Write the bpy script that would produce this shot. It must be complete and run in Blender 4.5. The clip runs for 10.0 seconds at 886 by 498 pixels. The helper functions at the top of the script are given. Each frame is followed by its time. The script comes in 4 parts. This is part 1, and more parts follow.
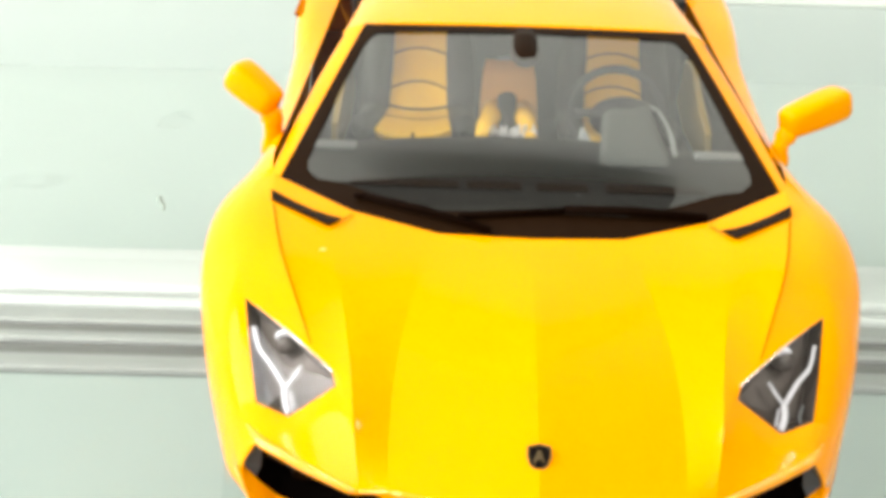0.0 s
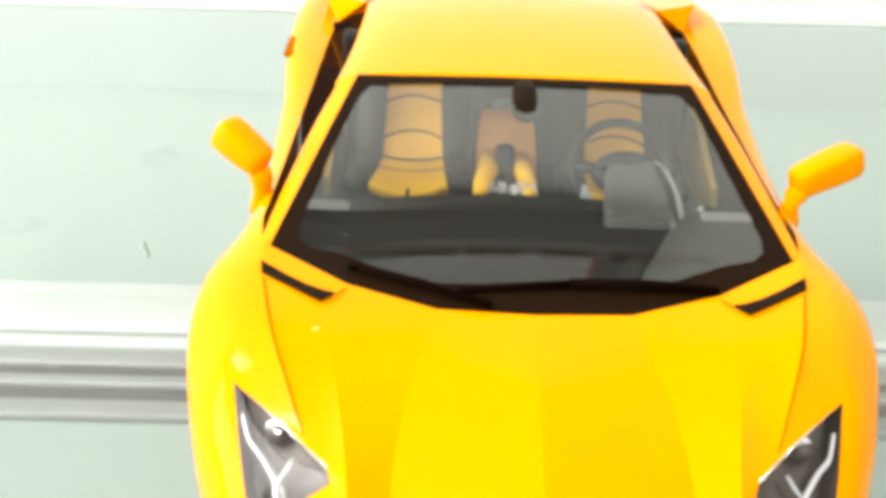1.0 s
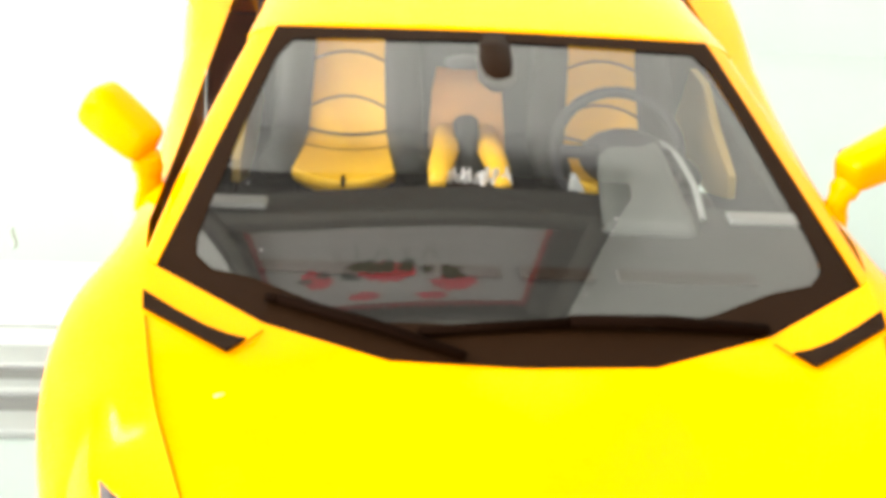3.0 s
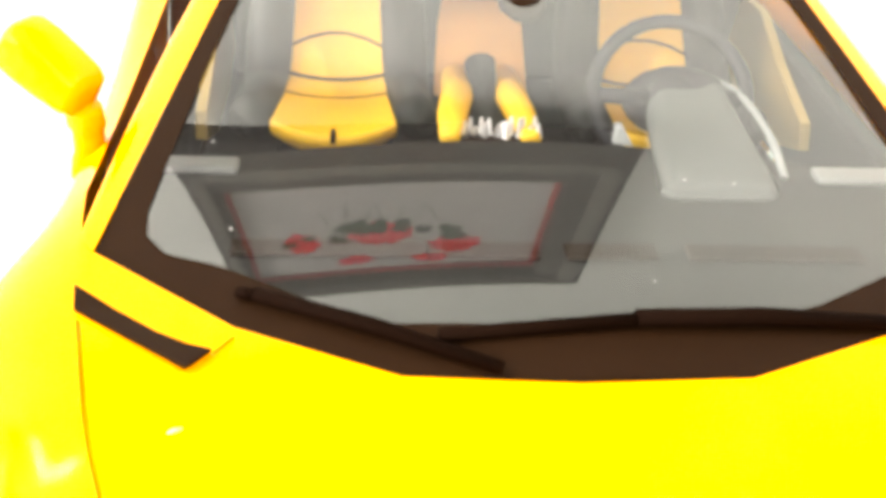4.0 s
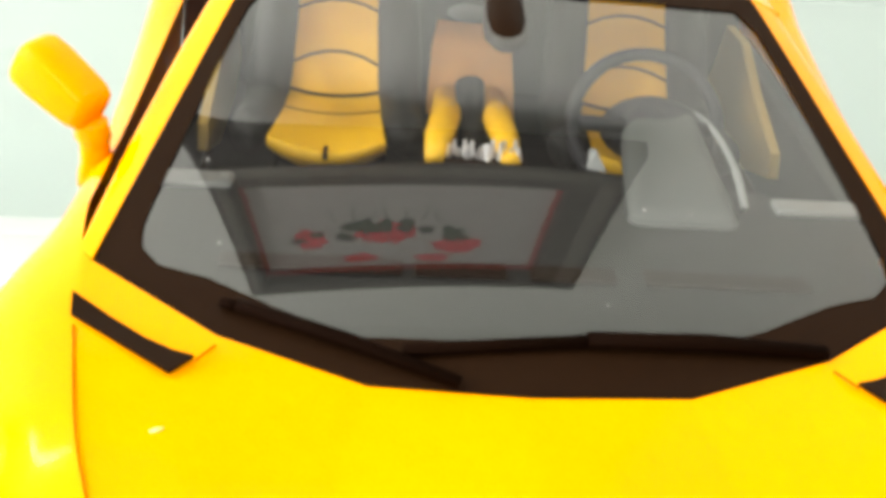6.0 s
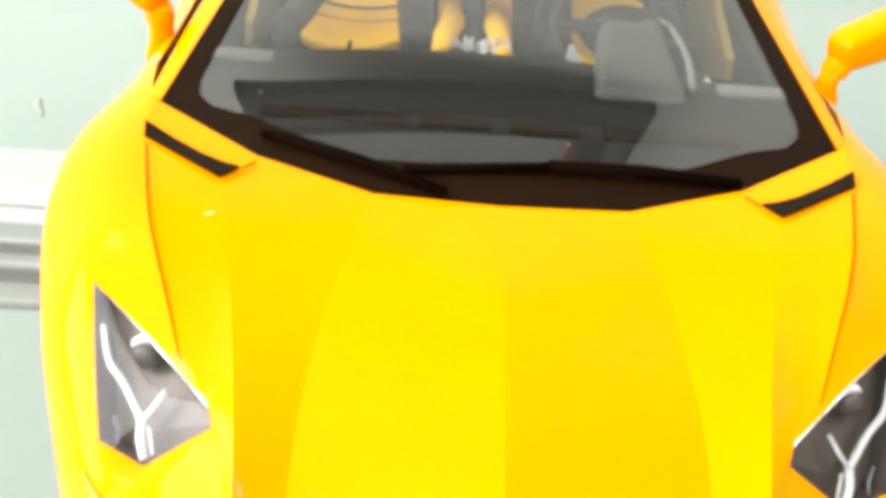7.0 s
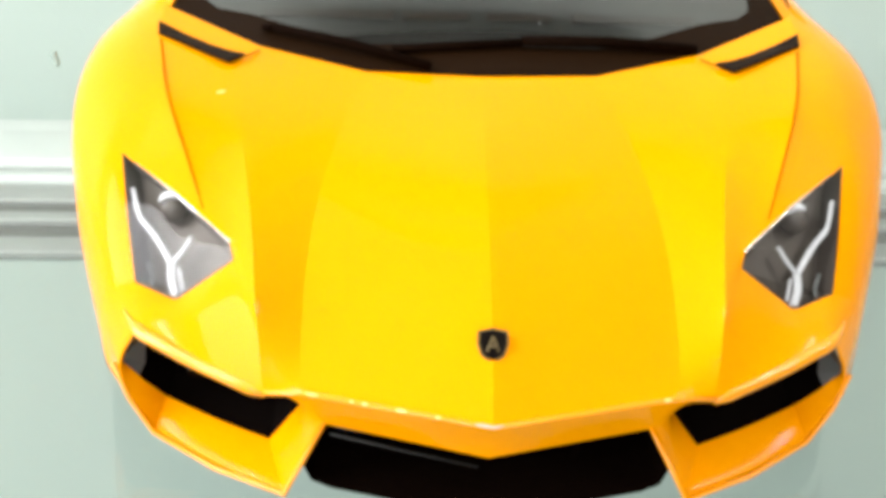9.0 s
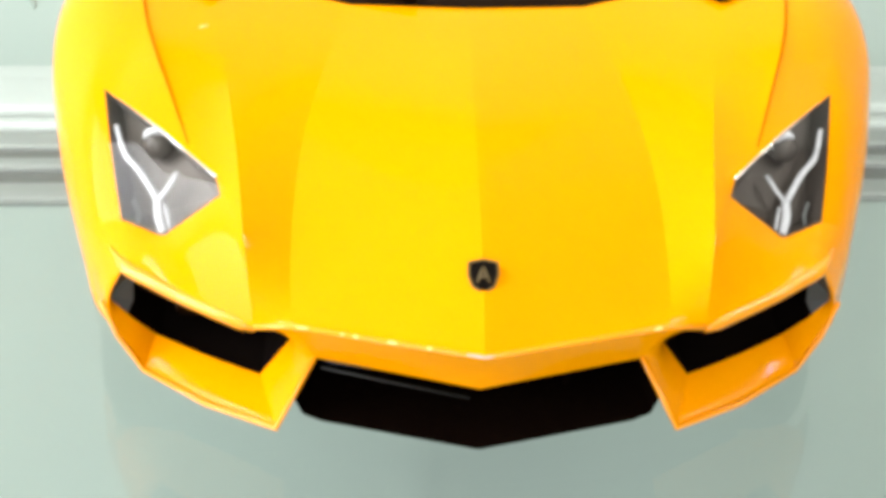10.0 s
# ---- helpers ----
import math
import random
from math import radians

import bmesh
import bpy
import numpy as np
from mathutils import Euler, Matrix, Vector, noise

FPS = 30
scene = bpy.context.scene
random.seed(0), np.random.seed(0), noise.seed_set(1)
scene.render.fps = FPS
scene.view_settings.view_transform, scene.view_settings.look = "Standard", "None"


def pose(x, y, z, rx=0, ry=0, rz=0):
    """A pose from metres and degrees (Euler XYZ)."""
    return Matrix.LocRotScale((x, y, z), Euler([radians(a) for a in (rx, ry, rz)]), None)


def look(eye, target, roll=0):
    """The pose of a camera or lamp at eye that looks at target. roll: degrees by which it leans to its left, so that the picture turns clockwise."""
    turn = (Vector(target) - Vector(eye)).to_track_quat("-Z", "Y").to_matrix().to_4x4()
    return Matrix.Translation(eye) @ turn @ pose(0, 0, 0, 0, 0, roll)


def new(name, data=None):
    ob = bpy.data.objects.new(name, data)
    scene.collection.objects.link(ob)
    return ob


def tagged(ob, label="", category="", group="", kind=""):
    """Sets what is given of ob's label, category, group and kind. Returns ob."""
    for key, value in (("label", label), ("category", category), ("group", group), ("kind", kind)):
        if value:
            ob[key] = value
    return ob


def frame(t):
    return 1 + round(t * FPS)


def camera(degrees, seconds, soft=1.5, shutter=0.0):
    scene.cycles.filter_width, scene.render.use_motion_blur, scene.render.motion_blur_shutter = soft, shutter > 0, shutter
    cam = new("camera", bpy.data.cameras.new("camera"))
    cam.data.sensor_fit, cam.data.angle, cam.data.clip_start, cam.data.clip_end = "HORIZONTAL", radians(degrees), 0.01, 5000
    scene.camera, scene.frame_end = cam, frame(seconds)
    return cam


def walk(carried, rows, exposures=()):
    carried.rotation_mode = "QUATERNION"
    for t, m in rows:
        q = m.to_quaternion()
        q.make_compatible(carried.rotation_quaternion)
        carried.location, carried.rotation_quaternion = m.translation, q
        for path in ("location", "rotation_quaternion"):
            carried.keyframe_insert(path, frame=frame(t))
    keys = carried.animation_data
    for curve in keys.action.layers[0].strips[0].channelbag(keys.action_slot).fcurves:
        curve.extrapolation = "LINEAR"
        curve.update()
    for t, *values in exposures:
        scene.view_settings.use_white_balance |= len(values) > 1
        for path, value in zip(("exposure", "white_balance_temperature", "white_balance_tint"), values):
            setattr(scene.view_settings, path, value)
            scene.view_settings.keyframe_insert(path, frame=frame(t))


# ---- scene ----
# Places below are in full-size car metres: x across, y from the nose to the tail, z up from the glass.
# S turns them into the metres of the toy, a model of about 1:14.
S = 1 / 14

cam = camera(40.0, 10.0, soft=4.6)
# seconds, eye (x, y, z), yaw, pitch, roll
PATH = [
    (0.0, -0.2048, -2.5446, 2.3029, 1.188, -24.292, 1.414),
    (0.5, -0.2093, -2.4528, 2.3859, 0.969, -24.316, 1.371),
    (1.0, -0.2534, -2.2770, 2.4371, 0.483, -24.318, 1.651),
    (1.5, -0.2703, -2.1169, 2.4297, -0.621, -24.164, 2.135),
    (2.0, -0.3095, -1.8903, 2.4213, -2.279, -24.934, 2.830),
    (2.5, -0.3137, -1.6041, 2.2971, -3.084, -25.480, 3.086),
    (2.7, -0.3278, -1.4575, 2.2574, -3.507, -26.209, 3.368),
    (3.8, -0.3545, -0.7514, 1.9521, -4.291, -28.491, 3.331),
    (4.0, -0.3715, -0.6380, 1.9197, -4.665, -29.324, 3.021),
    (4.5, -0.3820, -0.3670, 1.8820, -5.279, -32.430, 3.655),
    (5.0, -0.3379, -0.2086, 1.9056, -4.393, -32.633, 3.516),
    (5.2, -0.2847, -0.2066, 2.0128, -3.095, -32.663, 3.721),
    (6.3, -0.2900, -1.0633, 2.0638, -3.667, -28.969, 4.795),
    (6.5, -0.2728, -1.2191, 2.0500, -3.212, -28.883, 5.324),
    (7.0, -0.1940, -1.4831, 2.0387, -1.590, -29.676, 4.842),
    (7.2, -0.1572, -1.5856, 2.0563, -1.020, -31.057, 4.415),
    (7.5, -0.1131, -1.7835, 1.9237, -0.570, -30.918, 3.796),
    (8.0, -0.1355, -1.9680, 1.8904, -1.337, -32.577, 3.428),
    (8.5, -0.1464, -1.9614, 1.9001, -1.038, -30.978, 2.394),
    (9.0, -0.1486, -1.9343, 1.9091, -1.233, -29.662, 1.625),
    (9.5, -0.1536, -1.9324, 1.8877, -1.691, -30.659, 1.260),
    (10.0, -0.1614, -1.9394, 1.8735, -2.259, -32.103, 1.377),
]
EXPOSURES = [(0.0, 0.18, 6750, 13), (1.5, 0.22, 6750, 13), (2.0, 0.31, 6750, 14), (2.5, 0.45, 6750, 15), (2.7, 0.54, 6800, 15), (3.8, 1.1, 6900, 18), (4.0, 1.18, 7000, 18), (4.5, 1.26, 7200, 19),
             (5.0, 0.22, 6800, 14), (5.2, 0.22, 6800, 14), (6.3, 0.4, 6750, 15), (6.5, 0.25, 6750, 15), (7.0, 0.28, 6700, 13), (7.5, 0.24, 6600, 12), (8.0, 0.26, 6550, 11), (8.5, 0.12, 6500, 11), (10.0, 0.06, 6500, 10)]
walk(cam, [(t, pose(S * x, S * y, S * z, 90 + pitch, 0, yaw) @ pose(0, 0, 0, 0, 0, roll)) for t, x, y, z, yaw, pitch, roll in PATH], EXPOSURES)

# ---------------------------------------------------------------- world and lights
world = bpy.data.worlds.new("daylight")
scene.world = world
world.use_nodes = True
sky = world.node_tree.nodes.new("ShaderNodeTexSky")
sky.sky_type, sky.sun_disc = "NISHITA", False
sky.sun_elevation, sky.sun_rotation = radians(40), radians(-70)
back = world.node_tree.nodes["Background"]
back.inputs["Strength"].default_value = 0.12
world.node_tree.links.new(sky.outputs["Color"], back.inputs["Color"])


def area_lamp(name, eye, target, width, height, watts, colour):
    data = bpy.data.lights.new(name, "AREA")
    data.shape, data.size, data.size_y, data.energy, data.color = "RECTANGLE", width, height, watts, colour
    ob = new(name, data)
    ob.matrix_world = look(eye, target)
    return ob


# daylight in the opening of the window, and the unseen tubes of the ceiling
area_lamp("window_light", (-1.86, -0.25, 0.78), (0, -0.2, 0.60), 1.5, 1.2, 58, (0.97, 0.98, 1.0))
# unseen fill from the south, added to brighten the seats
area_lamp("south_fill_light", (-0.4, -2.57, 0.62), (-0.3, 0.0, 0.45), 1.7, 0.9, 31, (0.98, 0.985, 1.0))
# tubes: x, y, turn, watts
BATTENS = [(-1.2, -0.12, 90, 21), (1.4, -0.12, 90, 20), (-0.75, -1.30, 0, 5), (0.75, -1.30, 0, 3), (-0.7, -2.0, 0, 5), (0.7, -2.0, 0, 3)]
for px, py, turn, watts in BATTENS:
    data = bpy.data.lights.new("batten_light", "AREA")
    data.shape, data.size, data.size_y, data.energy, data.color = "RECTANGLE", 1.15, 0.05, watts, (1.0, 0.98, 0.94)
    new("batten_light", data).matrix_world = pose(px, py, 1.60, 0, 0, turn)


# ---------------------------------------------------------------- materials
def material(name, colour, rough=0.5, metal=0.0, coat=0.0, vary=0.06, grain=400.0, bump=0.0, spec=0.5, coarse=25.0):
    """Principled surface with fine grain and a coarser wear in colour, roughness and relief; scales are per metre."""
    m = bpy.data.materials.new(name)
    m.use_nodes = True
    nodes, links = m.node_tree.nodes, m.node_tree.links
    b = nodes["Principled BSDF"]
    b.inputs["Metallic"].default_value = metal
    b.inputs["Specular IOR Level"].default_value = spec
    b.inputs["Coat Weight"].default_value = coat
    b.inputs["Coat Roughness"].default_value = 0.06
    where = nodes.new("ShaderNodeTexCoord")
    fine, wide = nodes.new("ShaderNodeTexNoise"), nodes.new("ShaderNodeTexNoise")
    fine.inputs["Scale"].default_value, wide.inputs["Scale"].default_value = grain, coarse
    for n in (fine, wide):
        n.inputs["Detail"].default_value = 4
        links.new(where.outputs["Object"], n.inputs["Vector"])
    both = nodes.new("ShaderNodeMath")
    both.operation = "MULTIPLY_ADD"
    links.new(wide.outputs["Fac"], both.inputs[0])
    both.inputs[1].default_value = 0.65
    part_fine = nodes.new("ShaderNodeMath")
    part_fine.operation = "MULTIPLY"
    links.new(fine.outputs["Fac"], part_fine.inputs[0])
    part_fine.inputs[1].default_value = 0.35
    links.new(part_fine.outputs[0], both.inputs[2])
    ramp = nodes.new("ShaderNodeMapRange")
    links.new(both.outputs[0], ramp.inputs["Value"])
    ramp.inputs["From Min"].default_value, ramp.inputs["From Max"].default_value = 0.3, 0.7
    ramp.inputs["To Min"].default_value, ramp.inputs["To Max"].default_value = 1 - vary, 1 + vary
    tint = nodes.new("ShaderNodeMix")
    tint.data_type, tint.blend_type = "RGBA", "MULTIPLY"
    tint.inputs["Factor"].default_value = 1.0
    tint.inputs["A"].default_value = (*colour, 1)
    links.new(ramp.outputs[0], tint.inputs["B"])
    links.new(tint.outputs["Result"], b.inputs["Base Color"])
    rr = nodes.new("ShaderNodeMapRange")
    links.new(both.outputs[0], rr.inputs["Value"])
    rr.inputs["From Min"].default_value, rr.inputs["From Max"].default_value = 0.3, 0.7
    rr.inputs["To Min"].default_value, rr.inputs["To Max"].default_value = rough * 0.8, min(1, rough * 1.25)
    links.new(rr.outputs[0], b.inputs["Roughness"])
    if bump:
        bm_node = nodes.new("ShaderNodeBump")
        bm_node.inputs["Strength"].default_value, bm_node.inputs["Distance"].default_value = bump, 0.0004
        links.new(both.outputs[0], bm_node.inputs["Height"])
        links.new(bm_node.outputs[0], b.inputs["Normal"])
    return m


def pane(name, tint, ior=1.45, rough=0.0):
    """A thin clear sheet: what lies behind shows through, tinted, and gloss follows Fresnel."""
    m = bpy.data.materials.new(name)
    m.use_nodes = True
    nodes, links = m.node_tree.nodes, m.node_tree.links
    nodes.remove(nodes["Principled BSDF"])
    clear, gloss, mix, fresnel = (nodes.new(n) for n in ("ShaderNodeBsdfTransparent", "ShaderNodeBsdfGlossy", "ShaderNodeMixShader", "ShaderNodeFresnel"))
    clear.inputs["Color"].default_value = (*tint, 1)
    gloss.inputs["Roughness"].default_value = rough
    fresnel.inputs["IOR"].default_value = ior
    links.new(fresnel.outputs[0], mix.inputs[0])
    links.new(clear.outputs[0], mix.inputs[1])
    links.new(gloss.outputs[0], mix.inputs[2])
    links.new(mix.outputs[0], nodes["Material Output"].inputs["Surface"])
    return m


YELLOW = material("yellow_paint", (0.88, 0.304, 0.0), 0.09, spec=0.05, vary=0.025, coarse=60)
# glossier copy of the yellow paint, for beads that stand in for edge highlights
GLINT_EDGE = material("glossier_yellow_edge", (0.88, 0.300, 0.0), 0.15, spec=0.6, vary=0.025, coarse=60)
BLACK = material("black_gloss_plastic", (0.0035, 0.0018, 0.0012), 0.16, vary=0.2, spec=0.10)
TRIM = material("black_satin_plastic", (0.0105, 0.0042, 0.0012), 0.5, vary=0.15, bump=0.1, spec=0.04)
GREY = material("grey_cabin_plastic", (0.0125, 0.013, 0.012), 0.6, spec=0.25, vary=0.10, grain=220)
BINNACLE = material("mid_grey_plastic", (0.07, 0.077, 0.072), 0.55, vary=0.08, bump=0.02, grain=250)
CHEEK_SHEEN = material("cheek_reflection_grey", (0.035, 0.038, 0.038), 0.5, vary=0.1)
PALE_GREY = material("pale_grey_plastic", (0.21, 0.22, 0.215), 0.5, vary=0.08, bump=0.1)
SEAT = material("yellow_seat_plastic", (0.82, 0.47, 0.010), 0.5, vary=0.08, bump=0.04)
TAN = material("tan_console_plastic", (0.60, 0.30, 0.06), 0.5, vary=0.08, bump=0.1)
WHEEL_GREY = material("dark_wheel_plastic", (0.010, 0.010, 0.012), 0.5, spec=0.25, vary=0.1)
WIPER_BLACK = material("brown_black_rubber", (0.0045, 0.0018, 0.0008), 0.7, vary=0.15, spec=0.01)
MATT_BLACK = material("matt_black_plastic", (0.004, 0.0025, 0.002), 0.8, vary=0.2, spec=0.02)
RUBBER = material("tyre_rubber", (0.02, 0.02, 0.02), 0.8, vary=0.2, bump=0.3)
CHROME = material("chrome", (0.80, 0.80, 0.81), 0.22, metal=1.0, vary=0.03)
BRIGHT_CHROME = material("bright_chrome", (0.90, 0.90, 0.91), 0.3, metal=0.8, vary=0.03)
OLIVE = material("dull_olive_yellow_plastic", (0.30, 0.20, 0.04), 0.6, vary=0.1)
LAMP_GREY = material("headlight_reflector", (0.118, 0.10, 0.085), 0.4, metal=0.2, vary=0.12)
LAMP_DARK = material("dark_projector_glass", (0.105, 0.09, 0.079), 0.2, vary=0.1)
WHITE_STRIP = material("white_light_guide", (0.70, 0.71, 0.73), 0.3, vary=0.03)
# pale yellow of the painted nose glints and of the hood scuff
GLINT_SCUFF = material("glint_and_scuff_yellow", (0.95, 0.72, 0.22), 0.5, vary=0.1)
GOLD = material("gold_print", (0.10, 0.066, 0.022), 0.4, metal=0.4)
SEAM = material("panel_gap", (0.34, 0.10, 0.001), 0.9, vary=0.1, spec=0.0)
SCREEN = pane("windscreen_glass", (0.79, 0.82, 0.77), 2.12)
# a thin uneven film of dust on the windscreen, with veiling glare painted in
tree = SCREEN.node_tree
film_where, film_noise, film_range, dust_haze, film_mix = (tree.nodes.new(n) for n in ("ShaderNodeTexCoord", "ShaderNodeTexNoise", "ShaderNodeMapRange", "ShaderNodeBsdfDiffuse", "ShaderNodeMixShader"))
film_noise.inputs["Scale"].default_value, film_noise.inputs["Detail"].default_value = 60, 4
film_range.inputs["To Min"].default_value, film_range.inputs["To Max"].default_value = 0.004, 0.010
dust_haze.inputs["Color"].default_value = (0.78, 0.75, 0.69, 1)
tree.links.new(film_where.outputs["Object"], film_noise.inputs["Vector"])
tree.links.new(film_noise.outputs[0], film_range.inputs["Value"])
tree.links.new(film_range.outputs[0], film_mix.inputs[0])
tree.links.new(tree.nodes["Material Output"].inputs["Surface"].links[0].from_socket, film_mix.inputs[1])
tree.links.new(dust_haze.outputs[0], film_mix.inputs[2])
tree.links.new(film_mix.outputs[0], tree.nodes["Material Output"].inputs["Surface"])
SIDE_GLASS = material("dark_side_glass", (0.030, 0.013, 0.008), 0.7, vary=0.1, spec=0.0)
smoke = SIDE_GLASS.node_tree.nodes.new("ShaderNodeBsdfTransparent")
smoke.inputs["Color"].default_value = (0.85, 0.83, 0.81, 1)
blend = SIDE_GLASS.node_tree.nodes.new("ShaderNodeMixShader")
blend.inputs[0].default_value = 0.3
SIDE_GLASS.node_tree.links.new(smoke.outputs[0], blend.inputs[1])
SIDE_GLASS.node_tree.links.new(SIDE_GLASS.node_tree.nodes["Principled BSDF"].outputs[0], blend.inputs[2])
SIDE_GLASS.node_tree.links.new(blend.outputs[0], SIDE_GLASS.node_tree.nodes["Material Output"].inputs["Surface"])
LENS = pane("headlight_lens", (0.93, 0.93, 0.93), 1.32)
TABLE_GLASS = pane("table_glass", (0.90, 0.965, 0.93), 1.5)
CLEAR = bpy.data.materials.new("clear_underside")
CLEAR.use_nodes = True
CLEAR.node_tree.nodes.remove(CLEAR.node_tree.nodes["Principled BSDF"])
see = CLEAR.node_tree.nodes.new("ShaderNodeBsdfTransparent")
CLEAR.node_tree.links.new(see.outputs[0], CLEAR.node_tree.nodes["Material Output"].inputs["Surface"])
GLASS_EDGE = material("glass_edge", (0.10, 0.35, 0.26), 0.15, vary=0.1)
BACK_BOARD = material("off_white_green_board", (0.40, 0.455, 0.43), 0.5, vary=0.03, coarse=10, bump=0.05)
BOARD = material("pale_green_board", (0.335, 0.385, 0.362), 0.45, vary=0.03, coarse=14, bump=0.05)
ALU = material("brushed_aluminium", (0.57, 0.58, 0.57), 0.5, metal=0.2, vary=0.06)
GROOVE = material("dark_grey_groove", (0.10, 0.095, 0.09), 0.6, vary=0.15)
ALU_SHADED = material("shaded_aluminium", (0.31, 0.31, 0.30), 0.5, metal=0.3, vary=0.1)
WALL = material("white_wall_paint", (0.79, 0.815, 0.76), 0.85, vary=0.02, bump=0.03, grain=120, coarse=6)
# darkened to cut the light bounced by the unseen walls and floor
DIM_WALL = material("dimmed_wall_paint", (0.13, 0.125, 0.12), 0.85, vary=0.03, bump=0.2, coarse=6)
FLOOR = material("grey_floor_tile", (0.13, 0.125, 0.12), 0.5, vary=0.08, coarse=4)
WOOD = material("dark_wood_frame", (0.016, 0.0125, 0.009), 0.45, vary=0.25, bump=0.2, coarse=30)
MOULDING = material("grey_moulding", (0.10, 0.096, 0.08), 0.5, vary=0.2)
RED_LINE = material("red_mount", (0.35, 0.03, 0.03), 0.6)
PAPER = material("white_picture_paper", (0.40, 0.395, 0.375), 0.7, vary=0.03)
ROSE = material("rose_red_print", (0.62, 0.03, 0.05), 0.6, vary=0.35, coarse=90)
LEAF_SMEAR = material("dried_smear", (0.24, 0.30, 0.27), 0.8, spec=0.1, vary=0.2)
LEAF = material("leaf_green_print", (0.03, 0.06, 0.035), 0.6, vary=0.4, coarse=90)


def glowing(name, colour, strength):
    m = bpy.data.materials.new(name)
    m.use_nodes = True
    b = m.node_tree.nodes["Principled BSDF"]
    b.inputs["Base Color"].default_value = (*colour, 1)
    b.inputs["Emission Color"].default_value = (*colour, 1)
    b.inputs["Emission Strength"].default_value = strength
    return m


DIFFUSER = glowing("lamp_diffuser", (1.0, 0.98, 0.95), 5)


# ---------------------------------------------------------------- mesh helpers
def part(name, bm, mat, parent=None, label="", scale=S, smooth=True):
    """Links a bmesh in car metres as one mesh object in toy metres."""
    mesh = bpy.data.meshes.new(name)
    bmesh.ops.transform(bm, matrix=Matrix.Scale(scale, 4), verts=bm.verts)
    bm.to_mesh(mesh)
    bm.free()
    mesh.materials.append(mat)
    for p in mesh.polygons:
        p.use_smooth = smooth
    ob = new(name, mesh)
    ob.parent = parent
    return tagged(ob, label=label)


def thing(name, label, category, group="", kind=""):
    return tagged(new(name), label=label, category=category, group=group, kind=kind)


def cage(name, points, faces, mat, parent, label="", mirror=False, side=1, levels=3, creases=(), corners="", thick=0.0):
    """A smooth panel from a coarse cage of named points. creases: (names of a chain, sharpness)."""
    bm = bmesh.new()
    bm.verts.layers.float.new("crease_vert")
    index = {}

    def vert(n, flip):
        x, y, z = points[n]
        x = -x if flip else x
        key = (round(x, 5), round(y, 5), round(z, 5))
        if key not in index:
            index[key] = bm.verts.new((x, y, z))
        return index[key]

    sharp = bm.edges.layers.float.new("crease_edge")
    for flip in ((False, True) if mirror else (side < 0,)):
        for f in faces:
            ring = [vert(n, flip) for n in f.split()]
            bm.faces.new(ring[::-1] if flip else ring)
        for chain, value in creases:
            names = chain.split()
            for a, b in zip(names, names[1:]):
                e = bm.edges.get((vert(a, flip), vert(b, flip)))
                if e:
                    e[sharp] = value
                    e.smooth = value < 0.99
        point = bm.verts.layers.float.get("crease_vert") or bm.verts.layers.float.new("crease_vert")
        for n in corners.split():
            x, y, z = points[n]
            bm.verts.ensure_lookup_table()
            for v in bm.verts:
                if abs(abs(v.co.x) - abs(x)) + abs(v.co.y - y) + abs(v.co.z - z) < 1e-4:
                    v[point] = 1.0
    bmesh.ops.recalc_face_normals(bm, faces=bm.faces)
    ob = part(name, bm, mat, parent, label)
    if levels:
        sub = ob.modifiers.new("smooth", "SUBSURF")
        sub.levels = sub.render_levels = levels
        sub.boundary_smooth = "PRESERVE_CORNERS"
    if thick:
        sol = ob.modifiers.new("thickness", "SOLIDIFY")
        sol.thickness, sol.offset = thick * S, -1
    return ob


def tube(bm, line, radius, sides=8, flat=1.0, closed=False):
    """A round or flattened bar along a line of points."""
    line = [Vector(p) for p in line]
    rings = []
    for i, p in enumerate(line):
        a = line[i - 1] if (i or closed) else p
        b = line[(i + 1) % len(line)] if (i + 1 < len(line) or closed) else p
        along = (b - a).normalized()
        across = along.cross(Vector((0, 0, 1)))
        across = across.normalized() if across.length > 1e-4 else Vector((1, 0, 0))
        up = across.cross(along)
        r = radius[i] if isinstance(radius, (list, tuple)) else radius
        rings.append([bm.verts.new(p + across * math.cos(k * math.tau / sides) * r + up * math.sin(k * math.tau / sides) * r * flat) for k in range(sides)])
    pairs = list(zip(rings, rings[1:])) + ([(rings[-1], rings[0])] if closed else [])
    for r0, r1 in pairs:
        for k in range(sides):
            bm.faces.new((r0[k], r0[(k + 1) % sides], r1[(k + 1) % sides], r1[k]))
    if not closed:
        bm.faces.new(rings[0][::-1])
        bm.faces.new(rings[-1])
    return bm


def block(bm, lo, hi, bevel=0.0, segments=2, m=None):
    """A box between two corners with rounded edges."""
    made = bmesh.ops.create_cube(bm, size=1)["verts"]
    lo, hi = Vector(lo), Vector(hi)
    for v in made:
        v.co = Vector(((v.co.x + 0.5) * (hi.x - lo.x) + lo.x, (v.co.y + 0.5) * (hi.y - lo.y) + lo.y, (v.co.z + 0.5) * (hi.z - lo.z) + lo.z))
    if bevel:
        edges = list({e for v in made for e in v.link_edges})
        out = bmesh.ops.bevel(bm, geom=edges, offset=bevel, segments=segments, affect="EDGES", profile=0.5)
        made = list({v for f in out["faces"] for v in f.verts} | {v for v in made if v.is_valid})
    if m is not None:
        bmesh.ops.transform(bm, matrix=m, verts=[v for v in made if v.is_valid])
    return bm


def box(name, lo, hi, mat, parent=None, label="", bevel=0.0, scale=S, m=None, smooth=False):
    return part(name, block(bmesh.new(), lo, hi, bevel, 2, m), mat, parent, label, scale, smooth)


